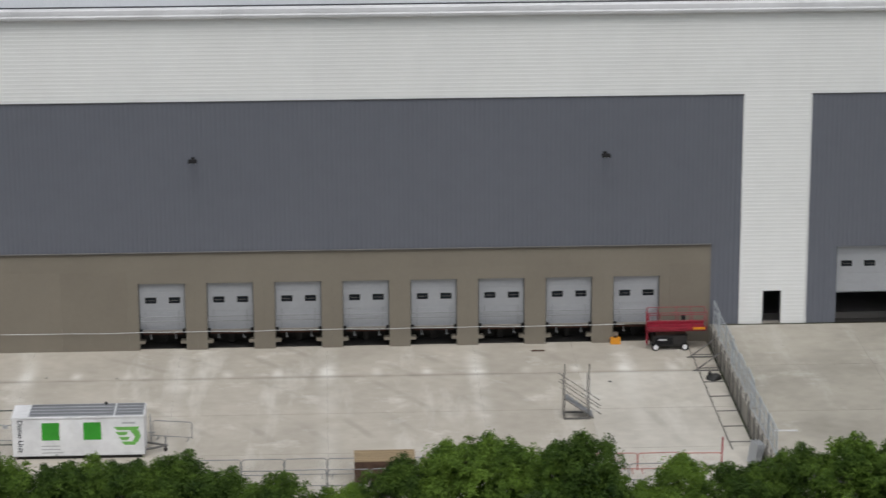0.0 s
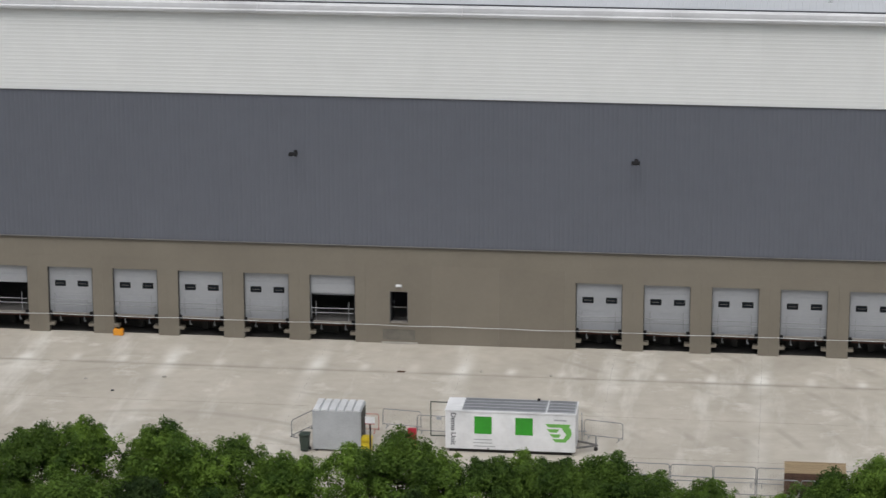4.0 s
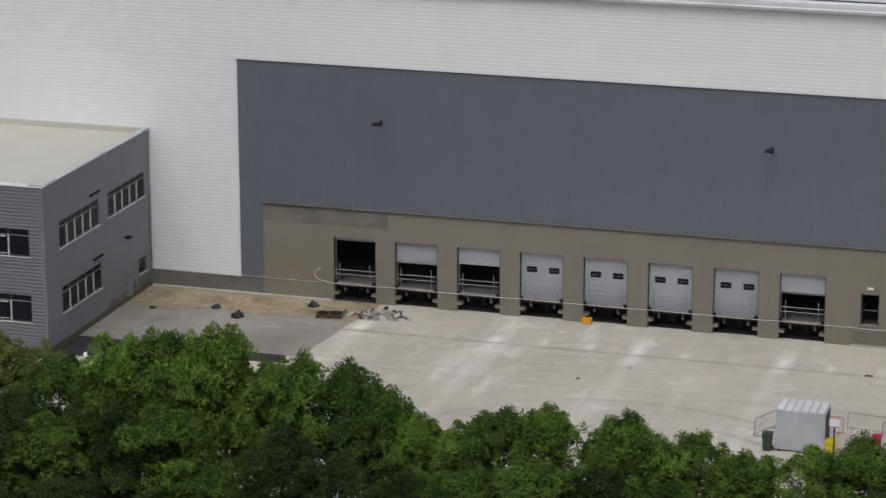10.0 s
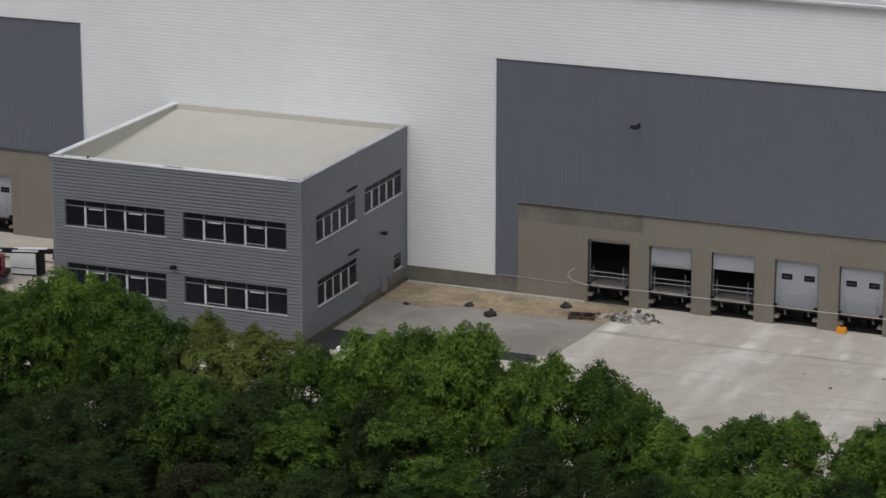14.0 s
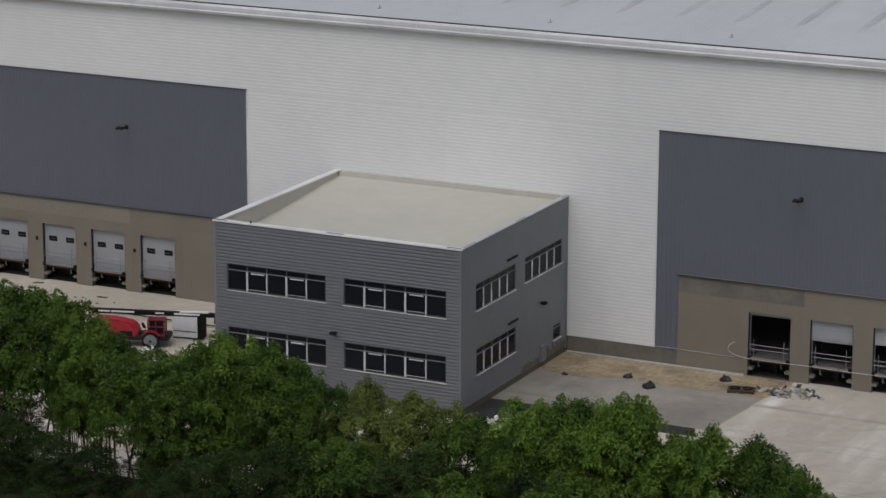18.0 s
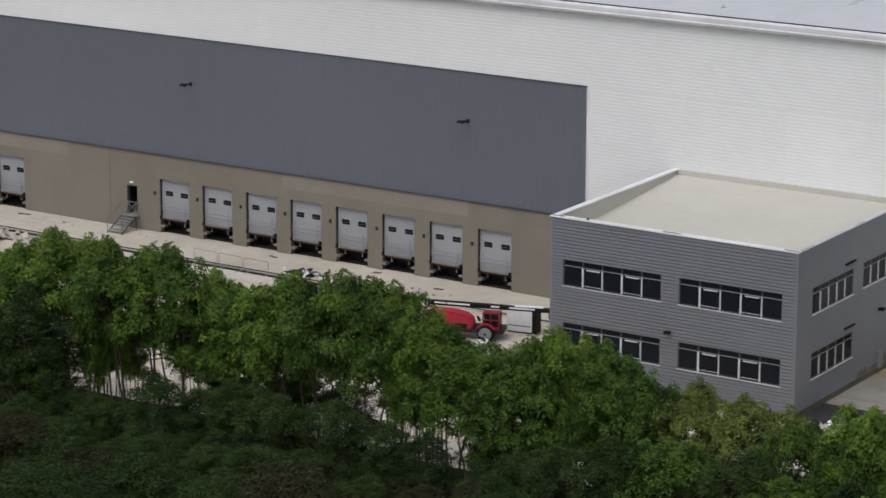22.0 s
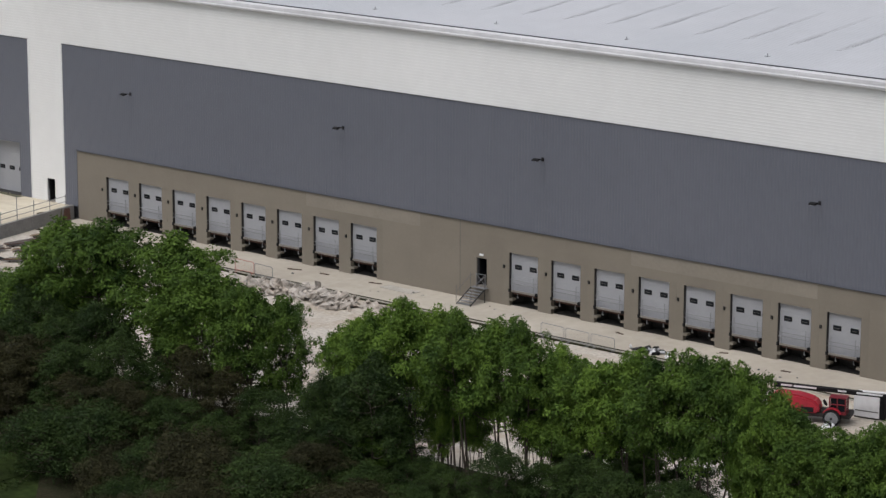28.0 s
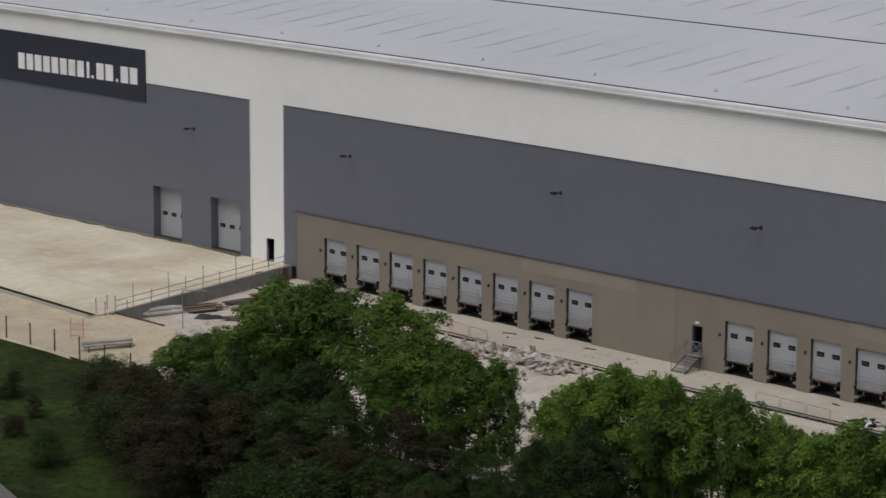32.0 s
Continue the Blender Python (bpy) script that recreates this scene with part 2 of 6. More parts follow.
M = dict(
    white_clad=surface("white_cladding", (0.68, 0.69, 0.685), 0.45, var=0.025, scale=0.05, fine=0.8, tint=(0.64, 0.65, 0.645), rnd=0.015),
    grey_clad=surface("grey_cladding", (0.109, 0.117, 0.141), 0.5, var=0.03, scale=0.06, fine=0.9, tint=(0.102, 0.110, 0.133)),
    office_clad=surface("office_cladding", (0.172, 0.178, 0.196), 0.45, var=0.05, scale=0.1, fine=1.0, tint=(0.158, 0.164, 0.180)),
    precast=surface("precast_concrete", (0.178, 0.159, 0.127), 0.85, var=0.03, scale=0.25, fine=4.0, tint=(0.162, 0.144, 0.115), rnd=0.015, bump=0.15),
    precast_plain=surface("precast_panel", (0.180, 0.160, 0.128), 0.85, var=0.03, scale=0.25, fine=4.0, tint=(0.162, 0.144, 0.115), rnd=0.06, bump=0.15),
    precast_stained=surface("precast_stained", (0.150, 0.138, 0.115), 0.85, var=0.08, scale=0.5, fine=3.0, tint=(0.105, 0.098, 0.085), bump=0.15),
    precast_band=surface("precast_band", (0.208, 0.188, 0.153), 0.85, var=0.05, scale=0.3, fine=4.0, tint=(0.184, 0.166, 0.135), rnd=0.05, bump=0.15),
    trim_white=surface("white_trim", (0.68, 0.69, 0.69), 0.4, var=0.03, scale=0.2, fine=2.0),
    gutter=surface("gutter_metal", (0.575, 0.58, 0.60), 0.5, var=0.03, scale=0.2, fine=2.0),
    crimson=surface("crimson_paint", (0.255, 0.012, 0.03), 0.4, var=0.15, scale=1.5),
    retaining_dark=surface("darker_concrete", (0.215, 0.21, 0.20), 0.9, var=0.12, scale=0.6, fine=5.0, bump=0.2),
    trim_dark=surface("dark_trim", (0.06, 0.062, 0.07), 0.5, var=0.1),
    roof=surface("roof_sheet", (0.465, 0.476, 0.497), 0.5, var=0.025, scale=0.05, fine=0.5, tint=(0.43, 0.447, 0.468), rnd=0.02),
    rooflight=surface("rooflight_sheet", (0.405, 0.416, 0.436), 0.45, var=0.06, scale=0.3, fine=2.0),
    door_panel=surface("door_panel", (0.297, 0.306, 0.322), 0.45, var=0.03, scale=0.4, fine=4.0, tint=(0.278, 0.287, 0.304), rnd=0.03),
    galv=surface("galvanised_steel", (0.25, 0.258, 0.27), 0.55, 0.4, var=0.12, scale=2.0, fine=14.0),
    black=surface("black_rubber", (0.010, 0.010, 0.011), 0.7, var=0.2, spec=0.2),
    dark_steel=surface("dark_steel", (0.03, 0.028, 0.027), 0.6, 0.3, var=0.2, scale=2.0),
    glass=glass("dark_glass", (0.012, 0.014, 0.018)),
    frame=surface("window_frame", (0.62, 0.63, 0.64), 0.4, var=0.03),
    membrane=surface("roof_membrane", (0.446, 0.432, 0.380), 0.75, var=0.03, scale=0.12, fine=0.8, tint=(0.412, 0.399, 0.352)),
    yard=yard_concrete("yard_concrete", (0.428, 0.394, 0.338), (0.352, 0.324, 0.276), (0.66, 0.645, 0.60), True),
    yard_washed=yard_concrete("washed_concrete", (0.485, 0.46, 0.41), (0.40, 0.374, 0.325), (0.60, 0.585, 0.54), True),
    yard2=yard_concrete("upper_yard_concrete", (0.58, 0.53, 0.42), (0.42, 0.36, 0.265), (0.65, 0.61, 0.52)),
    yard3=yard_concrete("olive_concrete", (0.352, 0.328, 0.278), (0.255, 0.238, 0.20), (0.52, 0.50, 0.46)),
    apron=yard_concrete("apron_concrete", (0.42, 0.385, 0.322), (0.36, 0.325, 0.27), (0.48, 0.45, 0.39)),
    grey_yard=yard_concrete("grey_concrete", (0.272, 0.252, 0.219), (0.172, 0.160, 0.142), (0.35, 0.335, 0.30)),
    stone_ground=surface("crushed_stone", (0.46, 0.43, 0.38), 0.95, var=0.2, scale=0.25, fine=3.5, tint=(0.36, 0.31, 0.245), bump=0.5),
    track=surface("sandy_track", (0.45, 0.385, 0.28), 0.95, var=0.12, scale=0.3, fine=3.0, tint=(0.36, 0.305, 0.215), bump=0.4),
    # near-black: the shade inside the leveller pits, put into the colour
    pit=surface("pit_shade", (0.03, 0.028, 0.026), 0.9, var=0.2),
    wire=surface("fence_wire", (0.42, 0.46, 0.49), 0.5, 0.3, var=0.1),
    sand=surface("sand", (0.33, 0.262, 0.168), 0.95, var=0.2, scale=0.5, fine=3.0, tint=(0.17, 0.135, 0.088), bump=0.4),
    asphalt=surface("asphalt", (0.022, 0.0225, 0.024), 0.9, var=0.25, scale=0.6, fine=20.0, bump=0.4),
    joint=surface("joint_sealant", (0.09, 0.087, 0.083), 0.9, var=0.2),
    kerb=surface("kerb_concrete", (0.40, 0.38, 0.34), 0.9, var=0.12, scale=1.0, fine=8.0, rnd=0.05),
    retaining=surface("retaining_concrete", (0.34, 0.32, 0.28), 0.9, var=0.1, scale=0.6, fine=5.0, bump=0.2),
    grass=surface("grass", (0.030, 0.048, 0.012), 0.9, var=0.4, scale=0.16, fine=1.3, tint=(0.013, 0.017, 0.007), bump=0.5, spec=0.05),
    litter=surface("leaf_litter", (0.032, 0.029, 0.018), 0.95, var=0.3, scale=0.3, fine=5.0, tint=(0.02, 0.024, 0.011), bump=0.5, spec=0.05),
    sealed_floor=surface("sealed_floor", (0.14, 0.132, 0.122), 0.5, var=0.1),
    earth=surface("earth", (0.12, 0.10, 0.07), 0.95, var=0.25, scale=0.3, fine=5.0, tint=(0.07, 0.075, 0.035), bump=0.5),
    bark=surface("bark", (0.075, 0.06, 0.045), 0.9, var=0.3, scale=2.0, fine=12.0, bump=0.6),
    white=surface("white_paint", (0.74, 0.745, 0.76), 0.4, var=0.04, scale=0.5, fine=3.0),
    green=surface("green_paint", (0.035, 0.30, 0.022), 0.4, var=0.05),
    lime=surface("lime_paint", (0.16, 0.44, 0.09), 0.4, var=0.05),
    red=surface("red_paint", (0.35, 0.015, 0.032), 0.4, var=0.12, scale=1.5),
    yellow=surface("yellow_paint", (0.62, 0.47, 0.02), 0.45, var=0.1),
    orange=surface("orange_plastic", (0.72, 0.30, 0.02), 0.45, var=0.08),
    grey_box=surface("grey_paint", (0.40, 0.415, 0.43), 0.5, var=0.05, scale=0.5),
    navy=surface("navy_sheet", (0.021, 0.025, 0.04), 0.5, var=0.06),
    timber=surface("timber", (0.27, 0.20, 0.115), 0.8, var=0.15, scale=1.0, fine=6.0, stretch=(1, 6, 6), rnd=0.1),
    brown=surface("brown_timber", (0.07, 0.038, 0.024), 0.8, var=0.25, scale=1.5, fine=6.0, rnd=0.1),
    plastic=surface("black_plastic", (0.013, 0.013, 0.013), 0.6, var=0.3),
    stone=surface("white_stone", (0.40, 0.372, 0.335), 0.9, var=0.2, scale=0.8, fine=4.0, tint=(0.30, 0.262, 0.22), rnd=0.2, bump=0.3),
    pvc=surface("white_pvc", (0.62, 0.63, 0.64), 0.35, var=0.08),
    dark_solar=surface("solar_cells", (0.165, 0.17, 0.185), 0.35, var=0.15, scale=0.8),
    bin_green=surface("bin_green", (0.03, 0.045, 0.035), 0.5, var=0.1),
    barrier_red=surface("barrier_red", (0.42, 0.14, 0.12), 0.5, var=0.15),
    lip=surface("steel_lip", (0.24, 0.22, 0.195), 0.7, 0.2, var=0.15, scale=2.0),
    stair_steel=surface("stair_steel", (0.14, 0.135, 0.13), 0.6, 0.3, var=0.2, scale=2.0),
    road_grey=surface("worn_road", (0.115, 0.108, 0.108), 0.9, var=0.1, scale=0.3, fine=6.0),
    dark_red=surface("dark_red_paint", (0.15, 0.009, 0.018), 0.45, var=0.1),
    mud=surface("dried_mud", (0.150, 0.140, 0.128), 0.9, var=0.15, scale=1.2, fine=5.0, tint=(0.118, 0.104, 0.086)),
    rust=surface("rusty_steel", (0.085, 0.042, 0.030), 0.8, 0.2, var=0.3, scale=2.0),
)


def foliage(name, a, b):
    """Leaves: two greens, mixed leaf by leaf, with a little light coming through."""
    m = bpy.data.materials.new(name)
    m.use_nodes = True
    nt, N, L = m.node_tree, m.node_tree.nodes.new, m.node_tree.links.new
    p = nt.nodes["Principled BSDF"]
    geo, oi, mix, add, md = N("ShaderNodeNewGeometry"), N("ShaderNodeObjectInfo"), N("ShaderNodeMix"), N("ShaderNodeMath"), N("ShaderNodeMath")
    mix.data_type = "RGBA"
    mix.inputs[6].default_value, mix.inputs[7].default_value = (*a, 1), (*b, 1)
    md.operation = "MULTIPLY"
    md.inputs[1].default_value = 0.3
    L(oi.outputs["Random"], md.inputs[0])
    sc = N("ShaderNodeMath")
    sc.operation = "MULTIPLY"
    sc.inputs[1].default_value = 0.2
    L(geo.outputs["Random Per Island"], sc.inputs[0])
    nz, nr, ad2 = N("ShaderNodeTexNoise"), N("ShaderNodeMapRange"), N("ShaderNodeMath")
    nz.inputs["Scale"].default_value, nz.inputs["Detail"].default_value = 0.8, 2
    L(geo.outputs["Position"], nz.inputs["Vector"])
    nr.inputs[1].default_value, nr.inputs[2].default_value, nr.inputs[3].default_value, nr.inputs[4].default_value = 0.3, 0.7, -0.1, 0.6
    L(nz.outputs[0], nr.inputs[0])
    L(sc.outputs[0], add.inputs[0])
    L(md.outputs[0], add.inputs[1])
    L(add.outputs[0], ad2.inputs[0])
    L(nr.outputs[0], ad2.inputs[1])
    ad2.use_clamp = True
    L(ad2.outputs[0], mix.inputs[0])
    L(mix.outputs[2], p.inputs["Base Color"])
    p.inputs["Roughness"].default_value = 0.5
    p.inputs["Specular IOR Level"].default_value = 0.1
    tr, ms = N("ShaderNodeBsdfTranslucent"), N("ShaderNodeMixShader")
    ms.inputs[0].default_value = 0.32
    L(mix.outputs[2], tr.inputs["Color"])
    L(p.outputs[0], ms.inputs[1])
    L(tr.outputs[0], ms.inputs[2])
    L(ms.outputs[0], nt.nodes["Material Output"].inputs["Surface"])
    return m


# leaf_dark: some truly dark trees, otherwise canopy shade painted into the lower growth
LEAF = [foliage("leaf_green", (0.031, 0.066, 0.013), (0.170, 0.270, 0.042)),
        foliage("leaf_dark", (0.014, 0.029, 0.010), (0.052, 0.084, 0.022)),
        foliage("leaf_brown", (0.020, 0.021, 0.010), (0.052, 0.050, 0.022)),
        foliage("leaf_mid", (0.020, 0.045, 0.011), (0.116, 0.190, 0.032)),
        foliage("leaf_olive", (0.042, 0.062, 0.016), (0.165, 0.205, 0.052))]


# ---------------------------------------------------------------- mesh helpers
def box(bm, x0, x1, y0, y1, z0, z1):
    v = [bm.verts.new((x, y, z)) for z in (z0, z1) for y in (y0, y1) for x in (x0, x1)]
    for q in ((0, 2, 3, 1), (4, 5, 7, 6), (0, 1, 5, 4), (2, 6, 7, 3), (0, 4, 6, 2), (1, 3, 7, 5)):
        bm.faces.new([v[i] for i in q])
    return v


def rod(bm, a, b, r, n=6):
    a, b = Vector(a), Vector(b)
    q = (b - a).to_track_quat("Z", "Y")
    ra, rb = (r if isinstance(r, tuple) else (r, r))
    rings = [[bm.verts.new(c + q @ Vector((s * math.cos(6.28319 * i / n), s * math.sin(6.28319 * i / n), 0))) for i in range(n)] for c, s in ((a, ra), (b, rb))]
    for i in range(n):
        bm.faces.new((rings[0][i], rings[0][(i + 1) % n], rings[1][(i + 1) % n], rings[1][i]))
    bm.faces.new(rings[0][::-1])
    bm.faces.new(rings[1])


def path(bm, pts, r, n=6):
    for a, b in zip(pts[:-1], pts[1:]):
        rod(bm, a, b, r, n)


def prism(bm, outline, axis, lo, hi):
    """A closed outline of pairs, drawn out along an axis."""
    def at(p, h):
        return {"x": (h, p[0], p[1]), "y": (p[0], h, p[1]), "z": (p[0], p[1], h)}[axis]
    lower, upper = [bm.verts.new(at(p, lo)) for p in outline], [bm.verts.new(at(p, hi)) for p in outline]
    n = len(outline)
    for i in range(n):
        bm.faces.new((lower[i], lower[(i + 1) % n], upper[(i + 1) % n], upper[i]))
    bm.faces.new(lower[::-1])
    bm.faces.new(upper)


def rounded(bm, width):
    bmesh.ops.bevel(bm, geom=bm.edges[:], offset=width, segments=2, affect="EDGES", clamp_overlap=True)


def mesh_of(name, bm, material):
    bmesh.ops.recalc_face_normals(bm, faces=bm.faces)
    me = bpy.data.meshes.new(name)
    bm.to_mesh(me)
    bm.free()
    me.materials.append(material)
    return me


def part(name, bm, material, parent=None, label=""):
    ob = new(name, mesh_of(name, bm, material) if isinstance(bm, bmesh.types.BMesh) else bm)
    if parent:
        ob.parent = parent
    return tagged(ob, label)


def boxes(name, material, parent, *bounds, label="", bevel=0.0):
    bm = bmesh.new()
    for b in bounds:
        box(bm, *b)
    if bevel:
        rounded(bm, bevel)
    return part(name, bm, material, parent, label)


def rods(name, material, parent, *ends, r=0.03, n=6, label=""):
    bm = bmesh.new()
    for a, b in ends:
        rod(bm, a, b, r, n)
    return part(name, bm, material, parent, label)


def thing(name, label, category, at=(0, 0, 0), turn=0, group="", kind=""):
    ob = new(name)
    ob.matrix_world = pose(*at, 0, 0, turn)
    ob.empty_display_size = 0.2
    return tagged(ob, label, category, group, kind)


def structure(name, label, category, bm=None, material=None):
    ob = part(name, bm, material) if bm else new(name)
    return tagged(ob, label, category, "", "structure")


def piece(name, mesh, parent, at=(0, 0, 0)):
    ob = new(name, mesh)
    ob.parent = parent
    ob.location = at
    return ob


# ---------------------------------------------------------------- ground
bm = bmesh.new()
bmesh.ops.create_grid(bm, x_segments=40, y_segments=40, size=2500)
for v in bm.verts:
    v.co.z = -0.12
structure("ground", "rough grass and field reaching the horizon", "ground", bm, M["grass"])

PITCH = 4.3
A0, B0, C0, D0 = 0.0, -47.22, -124.72, -172.05      # left edge of each row's first dock door
DECK = 1.2                                          # level of the warehouse floor above the lower yard
BASE = 1.12                                         # level of the two upper yards

# lower yard: concrete bays with recessed sealed joints
yard = structure("yard", "pale worn concrete yard with washed streaks and tyre marks", "yard")
boxes("joint_bed", M["joint"], yard, (-60.3, 36.1, -27.0, 0.35, -0.3, -0.012), (-176.2, -78.4, -5.25, 0.35, -0.3, -0.012))
slab_meshes = {}


def slab(x0, x1, y0, y1, parent, material, z=0.0, gap=0.004, gap_y=0.018):
    key = (round(x1 - x0, 3), round(y1 - y0, 3), material.name)
    if key not in slab_meshes:
        b = bmesh.new()
        w, d = (x1 - x0) / 2 - gap, (y1 - y0) / 2 - gap_y
        v = box(b, -w, w, -d, d, -0.2, 0)
        slab_meshes[key] = mesh_of("slab", b, material)
    return piece("slab", slab_meshes[key], parent, ((x0 + x1) / 2, (y0 + y1) / 2, z))


# ---------------------------------------------------------------- warehouse shell
WEST, EAST, BACK = -252.0, 72.0, 88.0
EAVE = 21.45


def slotted(bm, x0, x1, z0, z1, y0, y1, holes):
    """A wall from x0 to x1 with rectangular holes (x0, x1, z0, z1) right through it."""
    xs = sorted({x0, x1, *[h[i] for h in holes for i in (0, 1)]})
    for a, b in zip(xs[:-1], xs[1:]):
        cut = sorted((h[2], h[3]) for h in holes if h[0] <= a + 1e-6 and h[1] >= b - 1e-6)
        z = z0
        for lo, hi in cut:
            if lo > z + 1e-6:
                box(bm, a, b, y0, y1, z, lo)
            z = hi
        if z < z1 - 1e-6:
            box(bm, a, b, y0, y1, z, z1)


LEVEL_DOORS = (44.33, -196.76, -188.08)             # left edges of the level-access doors, 4.35 wide
STAFF = {"a": (39.67, 40.85, 1.16, 3.3), "b": (-11.92, -10.76, 1.4, 3.46), "c": (-128.12, -127.06, 1.18, 3.5), "d": (-180.1, -179.0, 1.16, 3.3)}
dock_x = [g + PITCH * i for g in (A0, B0, C0, D0) for i in range(8)]
holes = [(x, x + 2.95, -0.5, 4.4) for x in dock_x] + [(x, x + 4.35, 0.9, 6.2) for x in LEVEL_DOORS] + list(STAFF.values())
# added inner lining, coloured dark so the open bays look unlit
bm = bmesh.new()
slotted(bm, WEST, EAST, -0.5, EAVE, 0.42, 0.62, holes)
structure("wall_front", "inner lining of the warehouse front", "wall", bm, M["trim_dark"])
for name, b in (("wall_back", (WEST, EAST, BACK, BACK + 0.3, -0.5, EAVE)), ("wall_west", (WEST - 0.3, WEST, 0.0, BACK, -0.5, EAVE)), ("wall_east", (EAST, EAST + 0.3, 0.0, BACK, -0.5, EAVE))):
    bm = bmesh.new()
    box(bm, *b)
    structure(name, "plain white clad outer wall of the warehouse", "wall", bm, M["white_clad"])
bm = bmesh.new()
box(bm, WEST, EAST, 1.9, BACK, -0.4, DECK)
structure("floor", "dark concrete warehouse floor at dock level", "floor", bm, M["sealed_floor"])

# roof: low-pitched spans of ribbed sheet, with the eave gutter in front
RIDGE, RISE = 23.4, 2.35
roof = structure("roof", "pale grey low-pitched metal sheet roof", "roof")
for k, (y0, y1, z0, z1) in enumerate(((-0.2, RIDGE, 22.05, 22.05 + RISE), (RIDGE, 46.8, 22.05 + RISE, 22.05 + 2 * RISE), (46.8, BACK + 0.4, 22.05 + 2 * RISE, 22.6))):
    meshes = {}
    x = WEST
    while x < EAST - 0.1:
        w = 8.6 if x + 8.6 < EAST else EAST - x
        if round(w, 2) not in meshes:
            b = bmesh.new()
            prof, s = [], 0.0
            while s < w - 1e-6:
                prof += [(s, 0.0), (min(w, s + 0.36), 0.0), (min(w, s + 0.38), 0.014), (min(w, s + 0.41), 0.014)]
                s += 0.43
            prof.append((w, 0.0))
            low = [b.verts.new((px, y0, z0 + pz)) for px, pz in prof]
            top = [b.verts.new((px, y1, z1 + pz)) for px, pz in prof]
            for i in range(len(prof) - 1):
                if prof[i + 1][0] - prof[i][0] > 1e-6 or prof[i + 1][1] != prof[i][1]:
                    b.faces.new((low[i], low[i + 1], top[i + 1], top[i]))
            box(b, 0, w, min(y0, y1), max(y0, y1), min(z0, z1) - 0.35, min(z0, z1) - 0.3)
            meshes[round(w, 2)] = mesh_of("roof_sheet", b, M["roof"])
        piece("roof_sheet", meshes[round(w, 2)], roof, (x, 0, 0))
        x += 8.6
boxes("ridge_cap", M["trim_dark"], roof, (WEST, EAST, RIDGE - 0.14, RIDGE + 0.14, 22.05 + RISE + 0.0, 22.05 + RISE + 0.06))
# closed triangles at the two ends
for x in (WEST - 0.3, EAST):
    bm = bmesh.new()
    prism(bm, [(0, 21.4), (BACK, 21.4), (BACK, 22.5), (46.8, 26.7), (0, 22.0)], "x", x, x + 0.3)
    part("gable", bm, M["white_clad"], roof)
# rooflight strips running up the slope, a little proud of the sheets
# their tapered outline and darker tone draw in the soft shadowy streaks
bm = bmesh.new()
sl = RISE / (RIDGE + 0.2)
for s0 in (6.0, 28.8):
    for pts, h in (([(0.20, 0.0), (0.62, 0.8), (0.90, 4.2), (0.96, 9.6), (0.74, 11.0), (0.32, 6.0), (0.12, 2.0)], 0.012), ([(0.34, 0.9), (0.56, 1.8), (0.70, 4.4), (0.60, 6.6), (0.44, 4.6), (0.30, 2.4)], 0.03)):
        n0 = len(bm.verts)
        prism(bm, [(px, s0 + py) for px, py in pts], "z", 0, h)
        bm.verts.ensure_lookup_table()
        for q in bm.verts[n0:]:
            q.co.z += 22.05 + (q.co.y + 0.2) * sl
strip_mesh = mesh_of("rooflight", bm, M["rooflight"])
x = -107.15 - 33 * 4.3
while x < EAST - 4:
    piece("rooflight", strip_mesh, roof, (x, 0, 0))
    x += 4.3

gutter = structure("eave_gutter", "white rounded eave gutter and fascia along the roof edge", "gutter")
prof = [(-0.04, EAVE - 0.12), (-0.30, EAVE - 0.10), (-0.46, EAVE - 0.02), (-0.5, EAVE + 0.14), (-0.44, EAVE + 0.22), (-0.44, EAVE + 0.34), (-0.42, EAVE + 0.52), (-0.3, EAVE + 0.64), (-0.16, EAVE + 0.66), (-0.16, EAVE + 0.4), (0.42, EAVE + 0.4), (0.42, EAVE - 0.12)]
x = WEST - 0.3
gm = None
while x < EAST:
    if gm is None:
        b = bmesh.new()
        prism(b, prof, "x", 0.006, 12.894)
        gm = mesh_of("gutter_length", b, M["gutter"])
    piece("gutter_length", gm, gutter, (x, 0, 0))
    x += 12.9
boxes("gutter_lip", M["trim_dark"], gutter, (WEST, EAST, -0.21, -0.12, EAVE + 0.655, EAVE + 0.74))


# ---------------------------------------------------------------- cladding: ribbed sheets as real profiles
def ribbed_sheet(w, h, across, pitch, depth):
    """Sheet in the plane y=0 facing -y. across: ribs lie level (else upright)."""
    b = bmesh.new()
    span, other = (h, w) if across else (w, h)
    prof, s = [], 0.0
    if not across:
        pitch = span / max(1, round(span / pitch))
    while s < span - 1e-6:
        for f, d in ((0.0, 0.0), (0.55, 0.0), (0.64, depth), (0.91, depth)):
            if s + f * pitch < span:
                prof.append((s + f * pitch, d))
        s += pitch
    prof.append((span, prof[-1][1] if across else 0.0))
    g = 0.0 if not across else 0.003
    def at(s, o, d):
        return (o, -d, s) if across else (s, -d, o)
    one = [b.verts.new(at(s, g, d)) for s, d in prof]
    two = [b.verts.new(at(s, other - g, d)) for s, d in prof]
    for i in range(len(prof) - 1):
        b.faces.new((one[i], one[i + 1], two[i + 1], two[i]) if not across else (one[i], two[i], two[i + 1], one[i + 1]))
    box(b, 0, w, 0.03, 0.36, 0, h)
    return b


sheets = {}


